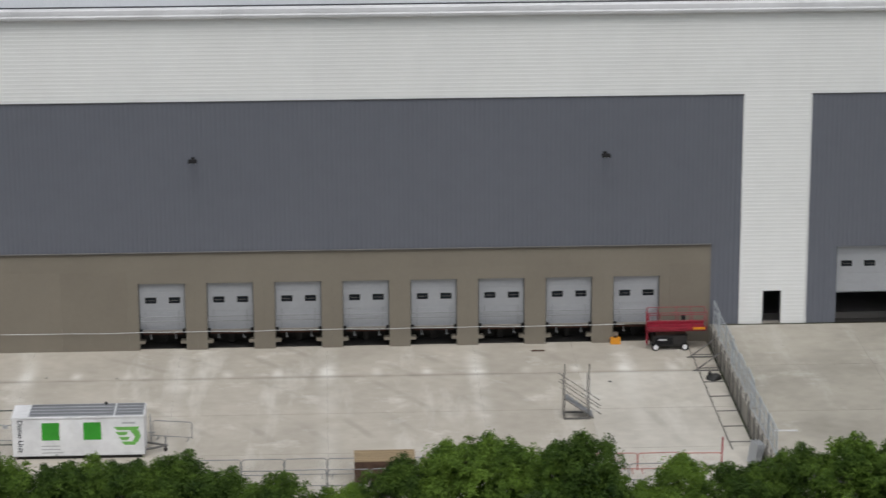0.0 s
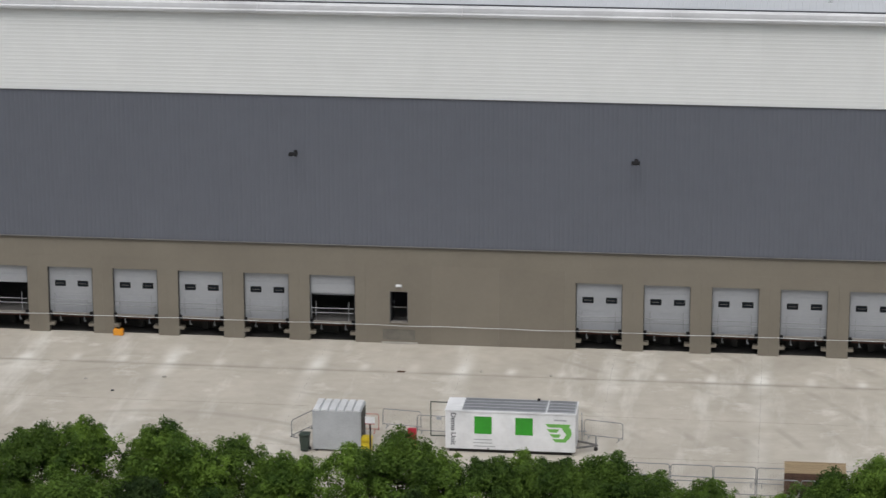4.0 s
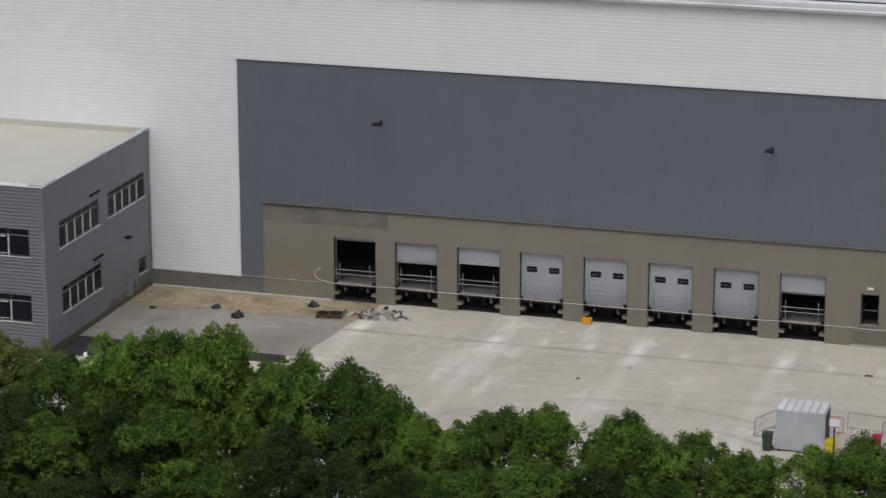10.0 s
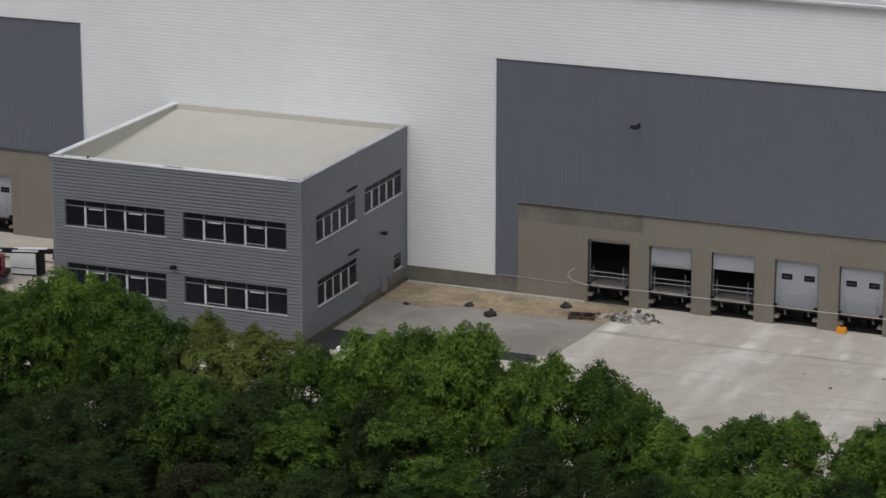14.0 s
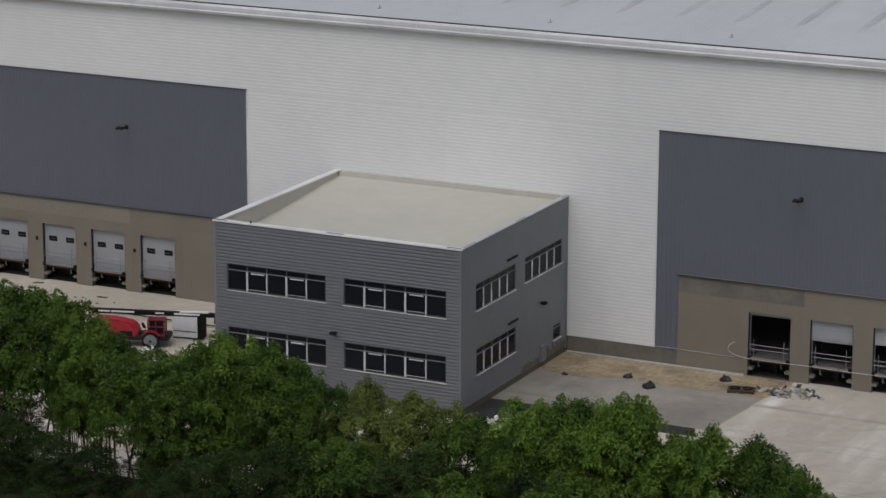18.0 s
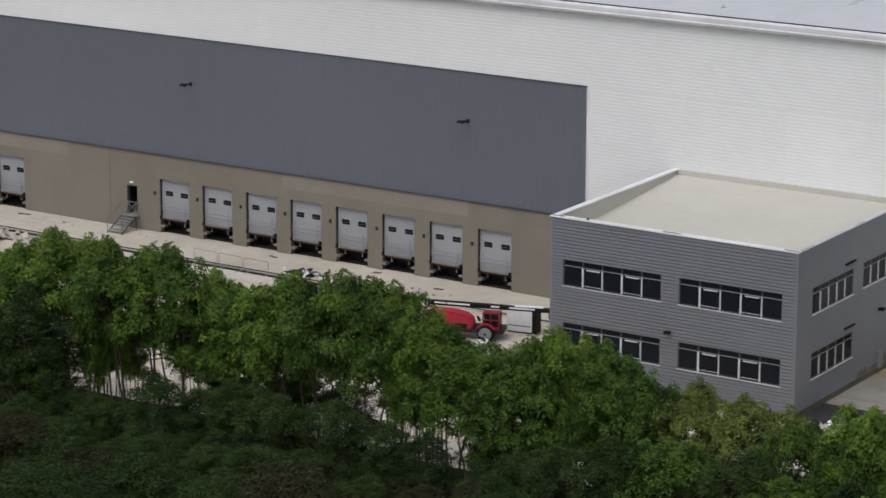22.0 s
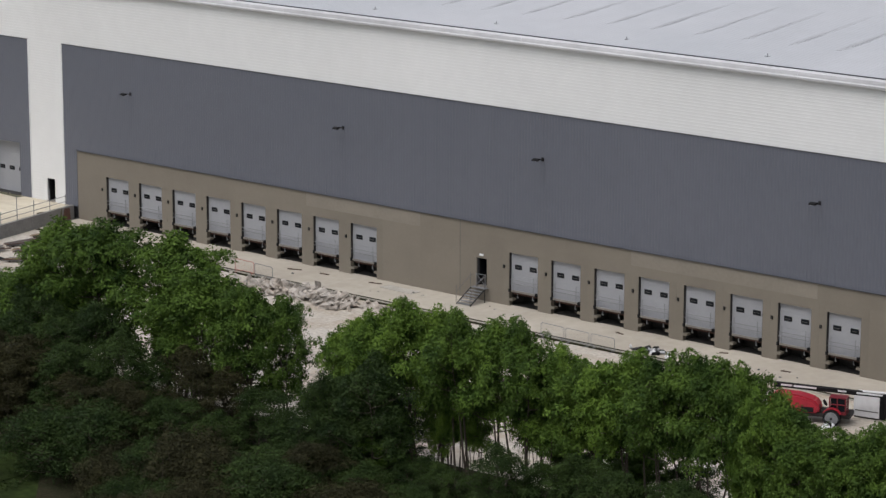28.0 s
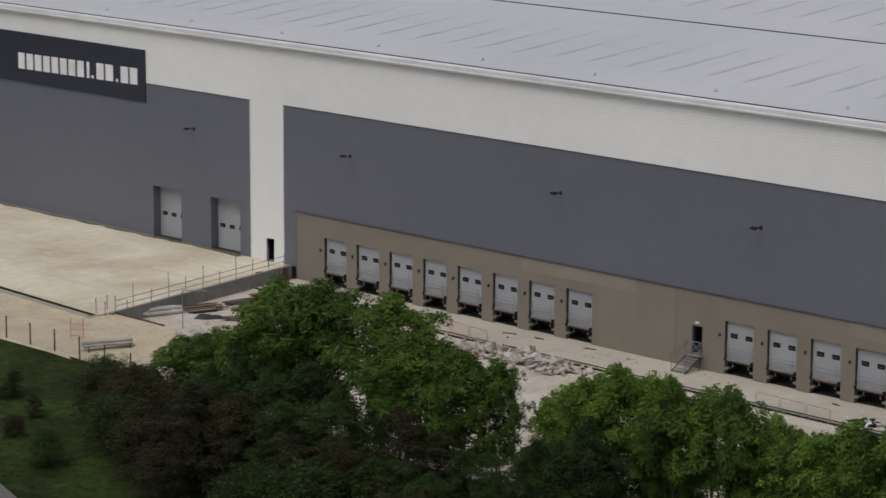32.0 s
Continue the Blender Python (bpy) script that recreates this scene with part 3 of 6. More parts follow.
def clad(parent, x0, x1, z0, z1, kind, width=8.6, y=-0.02):
    """Cover a rectangle with ribbed sheets, each one a piece."""
    n = max(1, round((x1 - x0) / width))
    w, h = (x1 - x0) / n, z1 - z0
    key = (round(w, 3), round(h, 3), kind)
    if key not in sheets:
        across, pitch, depth, mat = {"white": (True, 0.25, 0.006, "white_clad"), "grey": (False, 0.3, 0.018, "grey_clad")}[kind]
        sheets[key] = mesh_of("cladding_sheet", ribbed_sheet(w, h, across, pitch, depth), M[mat])
    for i in range(n):
        piece("cladding_sheet", sheets[key], parent, (x0 + i * w, y, z0))


TOP = 16.1
white = structure("white_cladding", "white ribbed metal wall cladding with level ribs", "cladding")
clad(white, WEST, EAST, TOP + 0.04, EAVE, "white", 10.0)
for x0, x1, door in ((38.19, 42.42, "a"), (-182.18, -177.57, "d")):
    a, b, lo, hi = STAFF[door]
    clad(white, x0, a, BASE, hi, "white")
    clad(white, b, x1, BASE, hi, "white")
    clad(white, x0, x1, hi, TOP + 0.04, "white")
clad(white, -85.37, -53.9, 1.14, TOP + 0.04, "white")
grey = structure("grey_cladding", "dark grey ribbed metal wall cladding with upright ribs", "cladding")
for x0, x1 in ((-53.9, 38.19), (-177.57, -85.37)):
    clad(grey, x0, x1, 6.46, TOP, "grey", y=-0.03)
for x0, x1 in ((-53.9, -52.25), (36.3, 38.19), (-177.57, -175.9), (-87.0, -85.37)):
    clad(grey, x0, x1, 1.14, 6.46, "grey", y=-0.03)
for x0, x1, ds in ((42.42, EAST, (44.33,)), (WEST, -182.18, (-196.76, -188.08))):
    clad(grey, x0, x1, 6.2, TOP, "grey", y=-0.03)
    x = x0
    for d in ds:
        clad(grey, x, d, BASE, 6.2, "grey", y=-0.03)
        x = d + 4.35
    clad(grey, x, x1, BASE, 6.2, "grey", y=-0.03)
# flashings round the coloured fields
trim = structure("trim", "thin folded metal flashings between the claddings", "flashing")
for x0, x1 in ((-53.9, 38.19), (-177.57, -85.37), (42.42, EAST), (WEST, -182.18)):
    boxes("flashing", M["trim_dark"], trim, (x0, x1, -0.085, 0.0, TOP - 0.03, TOP + 0.035))
for x0, x1 in ((-52.25, 36.3), (-175.9, -87.0)):
    boxes("drip", M["trim_dark"], trim, (x0, x1, -0.13, 0.0, 6.40, 6.455))
    boxes("drip_edge", M["lip" if x0 > -80 else "grey_clad"], trim, (x0, x1, -0.16, -0.1, 6.457, 6.49))
for x in (-53.9, 38.19, -177.57, -85.37, 42.42, -182.18):
    boxes("corner_flashing", M["trim_white"], trim, (x - 0.05, x + 0.05, -0.085, 0.0, BASE + 0.02, TOP - 0.03))

# ---------------------------------------------------------------- precast wall of the dock rows
wall = structure("wall_docks", "tan precast concrete dock wall in large jointed panels", "wall")
bm = bmesh.new()
g = 0.002
box(bm, -0.675 + g, 0, 0, 0.42, -0.3, 4.4)
box(bm, 2.95, 3.625 - g, 0, 0.42, -0.3, 4.4)
box(bm, -0.675 + g, 3.625 - g, 0, 0.42, 4.4, 5.2 - g)
for s, e in ((0.0, 0.34), (2.61, 2.95)):
    box(bm, s, e, -0.002, 0.5, 0.44, 0.62)
bay = mesh_of("concrete_panel", bm, M["precast"])
for x in dock_x:
    piece("concrete_panel", bay, wall, (x, 0, 0))


def plain_panel(x0, x1, z0, z1, mat="precast_plain", hole=None):
    b = bmesh.new()
    slotted(b, x0 + g, x1 - g, z0, z1 - g, 0, 0.42, [hole] if hole else [])
    part("concrete_panel", b, M[mat], wall)


for x0, x1, hole in ((-52.25, -47.895, None), (-13.495, -9.2, STAFF["b"]), (-9.2, -4.9, None), (-4.9, -0.675, None), (33.725, 36.3, None), (-175.9, -172.725, None),
                     (-138.325, -134.14, None), (-134.14, -129.95, None), (-129.95, -125.395, STAFF["c"]), (-90.995, -87.0, None)):
    plain_panel(x0, x1, -0.3, 5.2, hole=hole)
plain_panel(-60.3, -52.25, -0.3, 1.14, "precast_stained")
# upper band: even panels on the east rows, some paler ones on the west rows
w = 88.55 / 10
for i in range(10):
    plain_panel(-52.25 + i * w, -52.25 + (i + 1) * w, 5.2, 6.42, "precast_stained" if i == 0 else "precast")
west = (-175.9, -164.2, -155.6, -147.05, -138.4, -134.2, -129.85, -121.2, -112.55, -103.95, -95.5, -87.0)
for x0, x1 in zip(west, west[1:]):
    plain_panel(x0, x1, 5.2, 6.42, "precast_band" if x0 in (-147.05, -138.4, -112.55, -103.95) else "precast")
boxes("joint_seal", M["precast_stained"], wall, (-129.91, -129.83, -0.008, -0.003, -0.25, 6.38))


# ---------------------------------------------------------------- doors
def door_leaf(w, h, rows, visible=None):
    """Sectional door hanging from its top edge at z=0, facing -y, w by h; only the lowest `visible` metres of it show below the lintel."""
    b = bmesh.new()
    shown = visible or h
    step = h / rows
    z = 0.0
    while z < shown - 1e-3:
        top, low = -z - 0.012, -min(shown, z + step) + 0.012
        box(b, 0.02, w - 0.02, 0.0, 0.045, low, top)
        for f in (0.25, 0.5, 0.75):
            zz = top + (low - top) * f
            box(b, 0.03, w - 0.03, -0.005, 0.0, zz - 0.03, zz + 0.03)
        z += step
    box(b, 0.02, w - 0.02, 0.02, 0.04, -shown, 0)
    return mesh_of("door_leaf", b, M["door_panel"])


def window_bits(xs, z, w, h, parent, y):
    for x in xs:
        b = bmesh.new()
        box(b, x, x + w, y - 0.03, y + 0.02, z, z + h)
        rounded(b, 0.02)
        f = part("window_frame", b, M["black"], parent)
        boxes("pane", M["glass"], f, (x + 0.06, x + w - 0.06, y - 0.036, y - 0.03, z + 0.06, z + h - 0.06))
        boxes("glazing_bar", M["stair_steel"], f, (x + 0.12, x + w - 0.12, y - 0.04, y - 0.036, z + h * 0.45, z + h * 0.53))


DOOR_Y = 0.26
leaf_closed = door_leaf(2.95, 3.16, 5)


def dock_door(x, shown=3.16, label="closed pale grey sectional dock door with two dark windows"):
    d = thing("dock_door", label, "dock door", (x, DOOR_Y, 4.4), 0, "dock doors")
    if shown >= 3.1:
        piece("door_leaf", leaf_closed, d)
        window_bits((0.40, 1.90), -1.36, 0.72, 0.4, d, 0.0)
    else:
        piece("door_leaf", door_leaf(2.95, 3.16, 5, shown), d)
    for s in (0.0, 2.87):
        boxes("door_track", M["galv"], d, (s, s + 0.08, 0.05, 0.13, -3.16, 0))
    boxes("door_seal", M["galv"], d, (0.0, 2.95, -0.02, 0.05, -0.05, 0.0))
    # dark strips that paint the shadow on the concrete reveals
    for s in (0.003, 2.917):
        boxes("jamb_lining", M["dark_steel"], d, (s, s + 0.03, -0.235, -0.01, -3.16, -0.055))
    return d


proto = dock_door(A0)
state = {(1, 0): 0.22, (1, 1): 1.45, (1, 2): 1.2, (1, 7): 1.36}
for gi, g0 in enumerate((A0, B0, C0, D0)):
    for i in range(8):
        if (gi, i) == (0, 0):
            continue
        x = g0 + PITCH * i
        s = state.get((gi, i))
        if s is None:
            copy_thing(proto, pose(x, DOOR_Y, 4.4))
        else:
            dock_door(x, s, "raised pale grey dock door above a dark opening" if s < 1 else "half-open pale grey dock door above a dark opening")


def dock_leveller(x):
    d = thing("dock_leveller", "steel dock leveller with white props over a dark pit", "dock leveller", (x, 0, 0), 0, "dock levellers")
    boxes("deck", M["stair_steel"], d, (0.15, 2.8, -0.02, 1.9, DECK + 0.0, DECK + 0.05))
    boxes("lip", M["lip"], d, (0.25, 2.7, -0.1, -0.02, DECK + 0.02, DECK + 0.17), bevel=0.015)
    boxes("front_beam", M["rust"], d, (0.2, 2.75, 0.3, 0.45, 0.95, 1.16))
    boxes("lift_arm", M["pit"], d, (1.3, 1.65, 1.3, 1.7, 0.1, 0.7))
    for s in (0.66, 2.24):
        b = bmesh.new()
        prism(b, [(s + 0.02, 1.03), (s + 0.06, 1.03), (s + 0.065, 0.82), (s + 0.15, 0.74), (s + 0.13, 0.69), (s, 0.71), (s + 0.0, 0.82)], "y", 0.2, 0.25)
        part("prop", b, M["galv"], d, "pale safety prop")
    for s in (0.02, 2.73):
        b = bmesh.new()
        box(b, s, s + 0.2, -0.14, 0.02, 1.17, 1.44)
        rounded(b, 0.02)
        part("bumper", b, M["black"], d, "black rubber bumper")
    # pit walls and floor carry their shade as colour
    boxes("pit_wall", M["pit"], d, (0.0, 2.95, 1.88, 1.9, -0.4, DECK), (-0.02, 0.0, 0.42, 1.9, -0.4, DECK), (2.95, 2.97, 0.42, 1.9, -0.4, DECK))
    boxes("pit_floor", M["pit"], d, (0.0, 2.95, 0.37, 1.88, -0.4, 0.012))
    return d


def dock_rail(x):
    d = thing("dock_guard_rail", "galvanised guard rail across a dock door", "guard rail", (x, -0.02, DECK + 0.05), 0, "dock guard rails")
    for s in (0.42, 2.53):
        rods("post", M["galv"], d, ((s, 0, 0), (s, 0, 1.4)), r=0.023)
    for z in (0.66, 0.96):
        rods("rail", M["galv"], d, ((0.1, 0, z), (2.85, 0, z)), r=0.026)
    return d


lev, rail = dock_leveller(A0), dock_rail(A0)
for x in dock_x[1:]:
    copy_thing(lev, pose(x, 0, 0))
    copy_thing(rail, pose(x, -0.02, DECK + 0.05))


def level_door(x, shown, windows):
    d = thing("level_door", "tall pale grey sectional door in the grey cladding" + (", half open" if shown < 5 else ", closed"), "loading door", (x, 0.0, 6.2), 0, "level doors")
    b = door_leaf(4.35, 5.06, 8, shown)
    piece("door_leaf", b, d, (0, 0.85 if x < 0 else 0.3, 0))
    y = 0.85 if x < 0 else 0.3
    window_bits(windows, -1.45 if shown < 5 else -3.0, 0.72, 0.38, d, y)
    for s in (-0.02, 4.31):
        boxes("jamb", M["grey_clad"], d, (s, s + 0.06, -0.05, y + 0.1, -5.1, 0.0))
    boxes("head", M["grey_clad"], d, (0, 4.35, -0.05, y + 0.1, -0.04, 0.02))
    boxes("sill", M["dark_steel"], d, (0, 4.35, -0.05, y + 0.4, -5.12, -5.05))


level_door(44.33, 3.17, (0.36, 1.84, 3.3))
level_door(-196.76, 5.06, (0.4, 1.75, 3.1))
level_door(-188.08, 5.06, (0.4, 1.75, 3.1))

for k, (x0, x1, z0, z1) in STAFF.items():
    name = "door_" + {"a": "1", "b": "2", "c": "3", "d": "4"}[k]
    d = structure(name, "staff door standing open on a dark interior", "door")
    y = 0.16
    boxes("door_frame", M["trim_dark"], d, (x0, x0 + 0.05, y - 0.05, y + 0.1, z0, z1), (x1 - 0.05, x1, y - 0.05, y + 0.1, z0, z1), (x0 + 0.05, x1 - 0.05, y - 0.05, y + 0.1, z1 - 0.05, z1))
    boxes("door_leaf", M["black"], d, (x0 + 0.05, x0 + 0.1, y + 0.1, y + 1.15, z0 + 0.02, z1 - 0.06))
    boxes("pane", M["glass"], d, (x0 + 0.101, x0 + 0.106, y + 0.3, y + 0.95, z0 + 1.0, z1 - 0.25))
    rods("door_handle", M["galv"], d, ((x0 + 0.14, y + 1.0, z0 + 0.95), (x0 + 0.14, y + 1.0, z0 + 1.15)), r=0.02)
    boxes("threshold", M["lip"], d, (x0, x1, -0.06, 0.42, z0 - 0.04, z0 + 0.01))
    if k == "b":
        rods("push_bar", M["stair_steel"], d, ((x0 + 0.05, y + 0.12, z0 + 0.95), (x1 - 0.05, y + 0.12, z0 + 0.95)), r=0.025)


# ---------------------------------------------------------------- lamps on the wall
def flood_light(at, turn=0):
    d = thing("flood_light", "small black flood light on an arm from the wall", "flood light", at, turn, "wall flood lights")
    boxes("wall_plate", M["black"], d, (-0.12, 0.12, -0.03, 0.03, -0.15, 0.15))
    rods("arm", M["dark_steel"], d, ((0, 0, 0.0), (0, -0.75, 0.12)), r=0.04)
    b = bmesh.new()
    prism(b, [(-1.1, 0.0), (-0.66, 0.06), (-0.64, 0.16), (-0.8, 0.2), (-1.1, 0.1)], "x", -0.27, 0.27)
    part("head", b, M["black"], d)
    boxes("lens", M["frame"], d, (-0.2, 0.2, -1.1, -0.65, -0.0, 0.012))
    return d


fl = flood_light((3.7, -0.06, 12.45))
for x in (29.46, -17.87, -43.82, -95.52, -121.33, -142.67, -168.5, -190.4):
    copy_thing(fl, pose(x, -0.06, 12.45))
for x, z in ((-11.34, 3.85), (-127.6, 3.78)):
    d = thing("bulkhead_light", "small white bulkhead light over a staff door", "wall light", (x, -0.0, z), 0, "bulkhead lights")
    boxes("base_plate", M["frame"], d, (-0.2, 0.2, -0.03, 0.0, -0.09, 0.09))
    boxes("diffuser", M["white"], d, (-0.17, 0.17, -0.1, -0.03, -0.07, 0.07), bevel=0.02)
ctl = thing("door_control_box", "small black control box on the concrete pier", "control box", (C0 - 0.5, 0, 3.2), 0, "door control boxes")
boxes("case", M["black"], ctl, (-0.09, 0.09, -0.1, 0.0, -0.13, 0.13), bevel=0.015)
boxes("cover", M["dark_steel"], ctl, (-0.07, 0.07, -0.115, -0.1, -0.09, 0.09))
for x in dock_x[17:]:
    copy_thing(ctl, pose(x - 0.5, 0, 3.2))

# white hose hung along the docks of the first two rows
bm = bmesh.new()
pts = [Vector((-48.1, -0.1, 2.3)), Vector((-48.5, -0.12, 2.0)), Vector((-48.55, -0.12, 1.65)), Vector((-48.2, -0.12, 1.4)), Vector((-47.6, -0.13, 1.3))]
x = -47.2
while x < 31.2:
    ph = ((x + 47.22) % PITCH) / PITCH
    pts.append(Vector((x, -0.17, 1.27 - 0.03 * math.sin(math.pi * ph) + 0.012 * math.sin(x * 0.7))))
    x += 0.6
path(bm, pts, 0.017, 5)
path(bm, [Vector((-60.2 + i * 1.0, -0.05, 1.22 + 0.02 * math.sin(i))) for i in range(13)], 0.011, 5)
part("hose", bm, M["pvc"])
tagged(bpy.data.objects["hose"], "white hose hung along the dock wall", "hose")

bp_ = thing("blanking_plate", "flat grey plate on the wall under a staff door", "plate", (-11.34, 0, 0.6))
boxes("plate", M["precast_stained"], bp_, (-1.05, 1.05, -0.025, -0.003, -0.36, 0.34), bevel=0.008)
boxes("foot_strip", M["kerb"], bp_, (-1.1, 1.2, -0.12, -0.003, -0.58, -0.5))
boxes("edge_angle", M["precast"], bp_, (-1.1, 1.1, -0.05, -0.003, 0.35, 0.39))

# sign
sg = thing("sign_board", "wide navy sign board with white bars", "sign", (-197.55, -0.1, 14.28), 0)
boxes("board", M["navy"], sg, (-46.0, 0.0, -0.08, 0.05, 0.0, 5.1))
letters = [(-20.45 + 1.22 * i, 0.95, 1.35 + 0.016 * i, 1.62) for i in range(9)]
letters[-1] = (-10.55, 0.35, 1.48, 1.62)
letters += [(-9.9, 0.3, 1.5, 0.32), (-9.2, 1.0, 1.5, 1.62), (-7.95, 1.05, 1.52, 1.62), (-6.5, 0.3, 1.55, 0.32), (-5.85, 1.0, 1.55, 1.62), (-4.6, 1.0, 1.57, 1.62)]
letters += [(-40.0 + 1.5 * i, 1.1, 1.3, 1.8) for i in range(11)]
for x0, w, z0, h in letters:
    if x0 > -22:
        x0, w = -20.45 + (x0 + 20.45) * 1.145, w * 1.145
    x1, z1 = x0 + w, z0 + h
    boxes("bar", M["white"], sg, (x0, x1, -0.095, -0.08, z0, z1), label="plain white bar")


# ---------------------------------------------------------------- office block
OX0, OX1, OY, OZ = -78.2, -60.35, -16.88, 10.95
office = thing("office_block", "two-storey grey ribbed metal office block with a beige flat roof", "office building")
front_win = [(x0, x0 + 7.32, z0, z0 + 1.78) for x0 in (-77.28, -68.66) for z0 in (6.44, 2.17)]
side_win = [(-14.66, -8.6, 6.48, 8.24), (-7.1, -1.05, 6.55, 8.26), (-14.55, -8.45, 2.2, 3.93), (-2.34, -1.1, 1.36, 2.4)]


def level_ribs(u0, u1, z0, z1, pitch, depth, holes):
    """Level ribs on a wall in the plane y=0 facing -y, with holes cut; u runs along x."""
    b = bmesh.new()
    us = sorted({u0, u1, *[h[i] for h in holes for i in (0, 1)]})
    for a, c in zip(us[:-1], us[1:]):
        cut = [(h[2], h[3]) for h in holes if h[0] <= a + 1e-6 and h[1] >= c - 1e-6]
        z = z0
        while z < z1 - 1e-6:
            for lo, hi, d in ((0.0, 0.68, depth), (0.68, 1.0, 0.0)):
                s, e = z + lo * pitch, min(z1, z + hi * pitch)
                spans = [(s, e)]
                for h0, h1 in cut:
                    spans = [q for p0, p1 in spans for q in ((p0, min(p1, h0)), (max(p0, h1), p1)) if q[1] - q[0] > 1e-4]
                for p0, p1 in spans:
                    box(b, a, c, -d, 0.1, p0, p1)
            z += pitch
    return b


b = level_ribs(OX0, OX1, 0.45, OZ, 0.228, 0.06, front_win)
f = part("front_wall", b, M["office_clad"], office)
f.location = (0, OY, 0)
b = level_ribs(OY, 0.0, 0.45, OZ, 0.19, 0.015, side_win)
s = part("side_wall", b, M["office_clad"], office)
s.matrix_local = pose(OX1, 0, 0, 0, 0, 90)
b = level_ribs(OY, 0.0, 0.45, OZ, 0.19, 0.015, [])
s = part("side_wall", b, M["office_clad"], office)
s.matrix_local = pose(OX0 + 0.1, 0, 0, 0, 0, 90)
boxes("plinth", M["earth"], office, (OX0 + 0.05, OX1 - 0.05, OY + 0.05, 0, -0.3, 0.45))
boxes("corner_trim", M["office_clad"], office, (OX1 - 0.12, OX1 + 0.05, OY - 0.05, OY + 0.12, 0.45, OZ))
boxes("corner_trim", M["office_clad"], office, (OX0 - 0.05, OX0 + 0.12, OY - 0.05, OY + 0.12, 0.45, OZ))
# inside: a floor slab, and added dark linings that paint the rooms unlit
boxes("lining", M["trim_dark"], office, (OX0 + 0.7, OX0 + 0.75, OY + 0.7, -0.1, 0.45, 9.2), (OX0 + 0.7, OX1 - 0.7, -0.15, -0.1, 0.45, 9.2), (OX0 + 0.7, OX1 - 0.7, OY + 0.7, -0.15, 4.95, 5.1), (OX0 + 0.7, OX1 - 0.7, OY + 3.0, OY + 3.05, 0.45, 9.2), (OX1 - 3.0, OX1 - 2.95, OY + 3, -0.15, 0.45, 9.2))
bm = bmesh.new()
v = box(bm, OX0 + 0.3, OX1 - 0.3, OY + 0.3, -0.05, 9.1, 9.25)
for q in v[4:]:
    q.co.z = 10.68 if q.co.y > -1 else 9.42
part("roof_deck", bm, M["membrane"], office, "beige membrane roof falling to the front")
boxes("coping", M["trim_white"], office, (OX0 - 0.09, OX1 + 0.08, OY - 0.12, OY + 0.34, OZ + 0.002, OZ + 0.1), label="thin white front coping")
boxes("coping", M["trim_white"], office, (OX0 - 0.09, OX0 + 0.38, OY + 0.342, 0, OZ + 0.002, OZ + 0.09))
boxes("coping", M["grey_box"], office, (OX1 - 0.34, OX1 + 0.08, OY + 0.342, 0, OZ + 0.002, OZ + 0.07))
boxes("coping", M["membrane"], office, (OX0 + 0.385, OX1 - 0.345, -0.3, -0.05, OZ - 0.5, OZ + 0.06))
boxes("vent_stub", M["dark_steel"], office, (-75.56, -75.46, OY + 0.02, OY + 0.12, OZ + 0.1, OZ + 0.26), label="small black stub on the coping")
boxes("upstand", M["membrane"], office, (OX0 + 0.12, OX0 + 0.3, OY + 0.12, 0, 9.2, OZ), (OX1 - 0.3, OX1 - 0.12, OY + 0.12, 0, 9.2, OZ), (OX0 + 0.12, OX1 - 0.12, OY + 0.1, OY + 0.3, 9.2, OZ))


def ribbon_window(parent, w, h, lights, open_at=(), bar=1.0):
    """A strip of lights: frame, transom, mullions, panes; in the plane y=0 facing -y."""
    win = new("window")
    win.parent = parent
    t = 0.07
    boxes("frame", M["trim_dark"], win, (0, w, 0.02, 0.12, 0, t), (0, w, 0.02, 0.12, h - t, h), (0, t, 0.02, 0.12, t, h - t), (w - t, w, 0.02, 0.12, t, h - t))
    boxes("transom", M["galv"], win, (t, w - t, 0.02, 0.1, h * 0.74, h * 0.74 + 0.055))
    boxes("sill", M["frame"], win, (-0.05, w + 0.05, -0.09, 0.1, -0.06, 0.0))
    step = w / lights
    for i in range(1, lights):
        boxes("mullion", M["frame"], win, (i * step - (0.06 if i % 2 else 0.035) * bar, i * step + (0.06 if i % 2 else 0.035) * bar, 0.0, 0.1, 0.0, h * 0.74))
        boxes("mullion_head", M["trim_dark"], win, (i * step - 0.04, i * step + 0.04, 0.03, 0.1, h * 0.74 + 0.06, h - t))
    for i in range(lights):
        lo, hi = i * step + 0.05, (i + 1) * step - 0.05
        boxes("pane", M["glass"], win, (lo, hi, 0.06, 0.075, t, h * 0.74))
        boxes("pane", M["glass"], win, (lo, hi, 0.06, 0.075, h * 0.74 + 0.06, h - t))
        if i in open_at:
            for nm, q in (("sash", (lo, hi, 0, 0.045, -h * 0.645, -h * 0.63)), ("sash_head", (lo + 0.25, hi - 0.15, -0.03, 0.045, -0.1, -0.03))):
                b = bmesh.new()
                box(b, *q)
                part(nm, b, M["frame"], win).matrix_local = pose(0, 0.02, h * 0.73, -4)
    return win


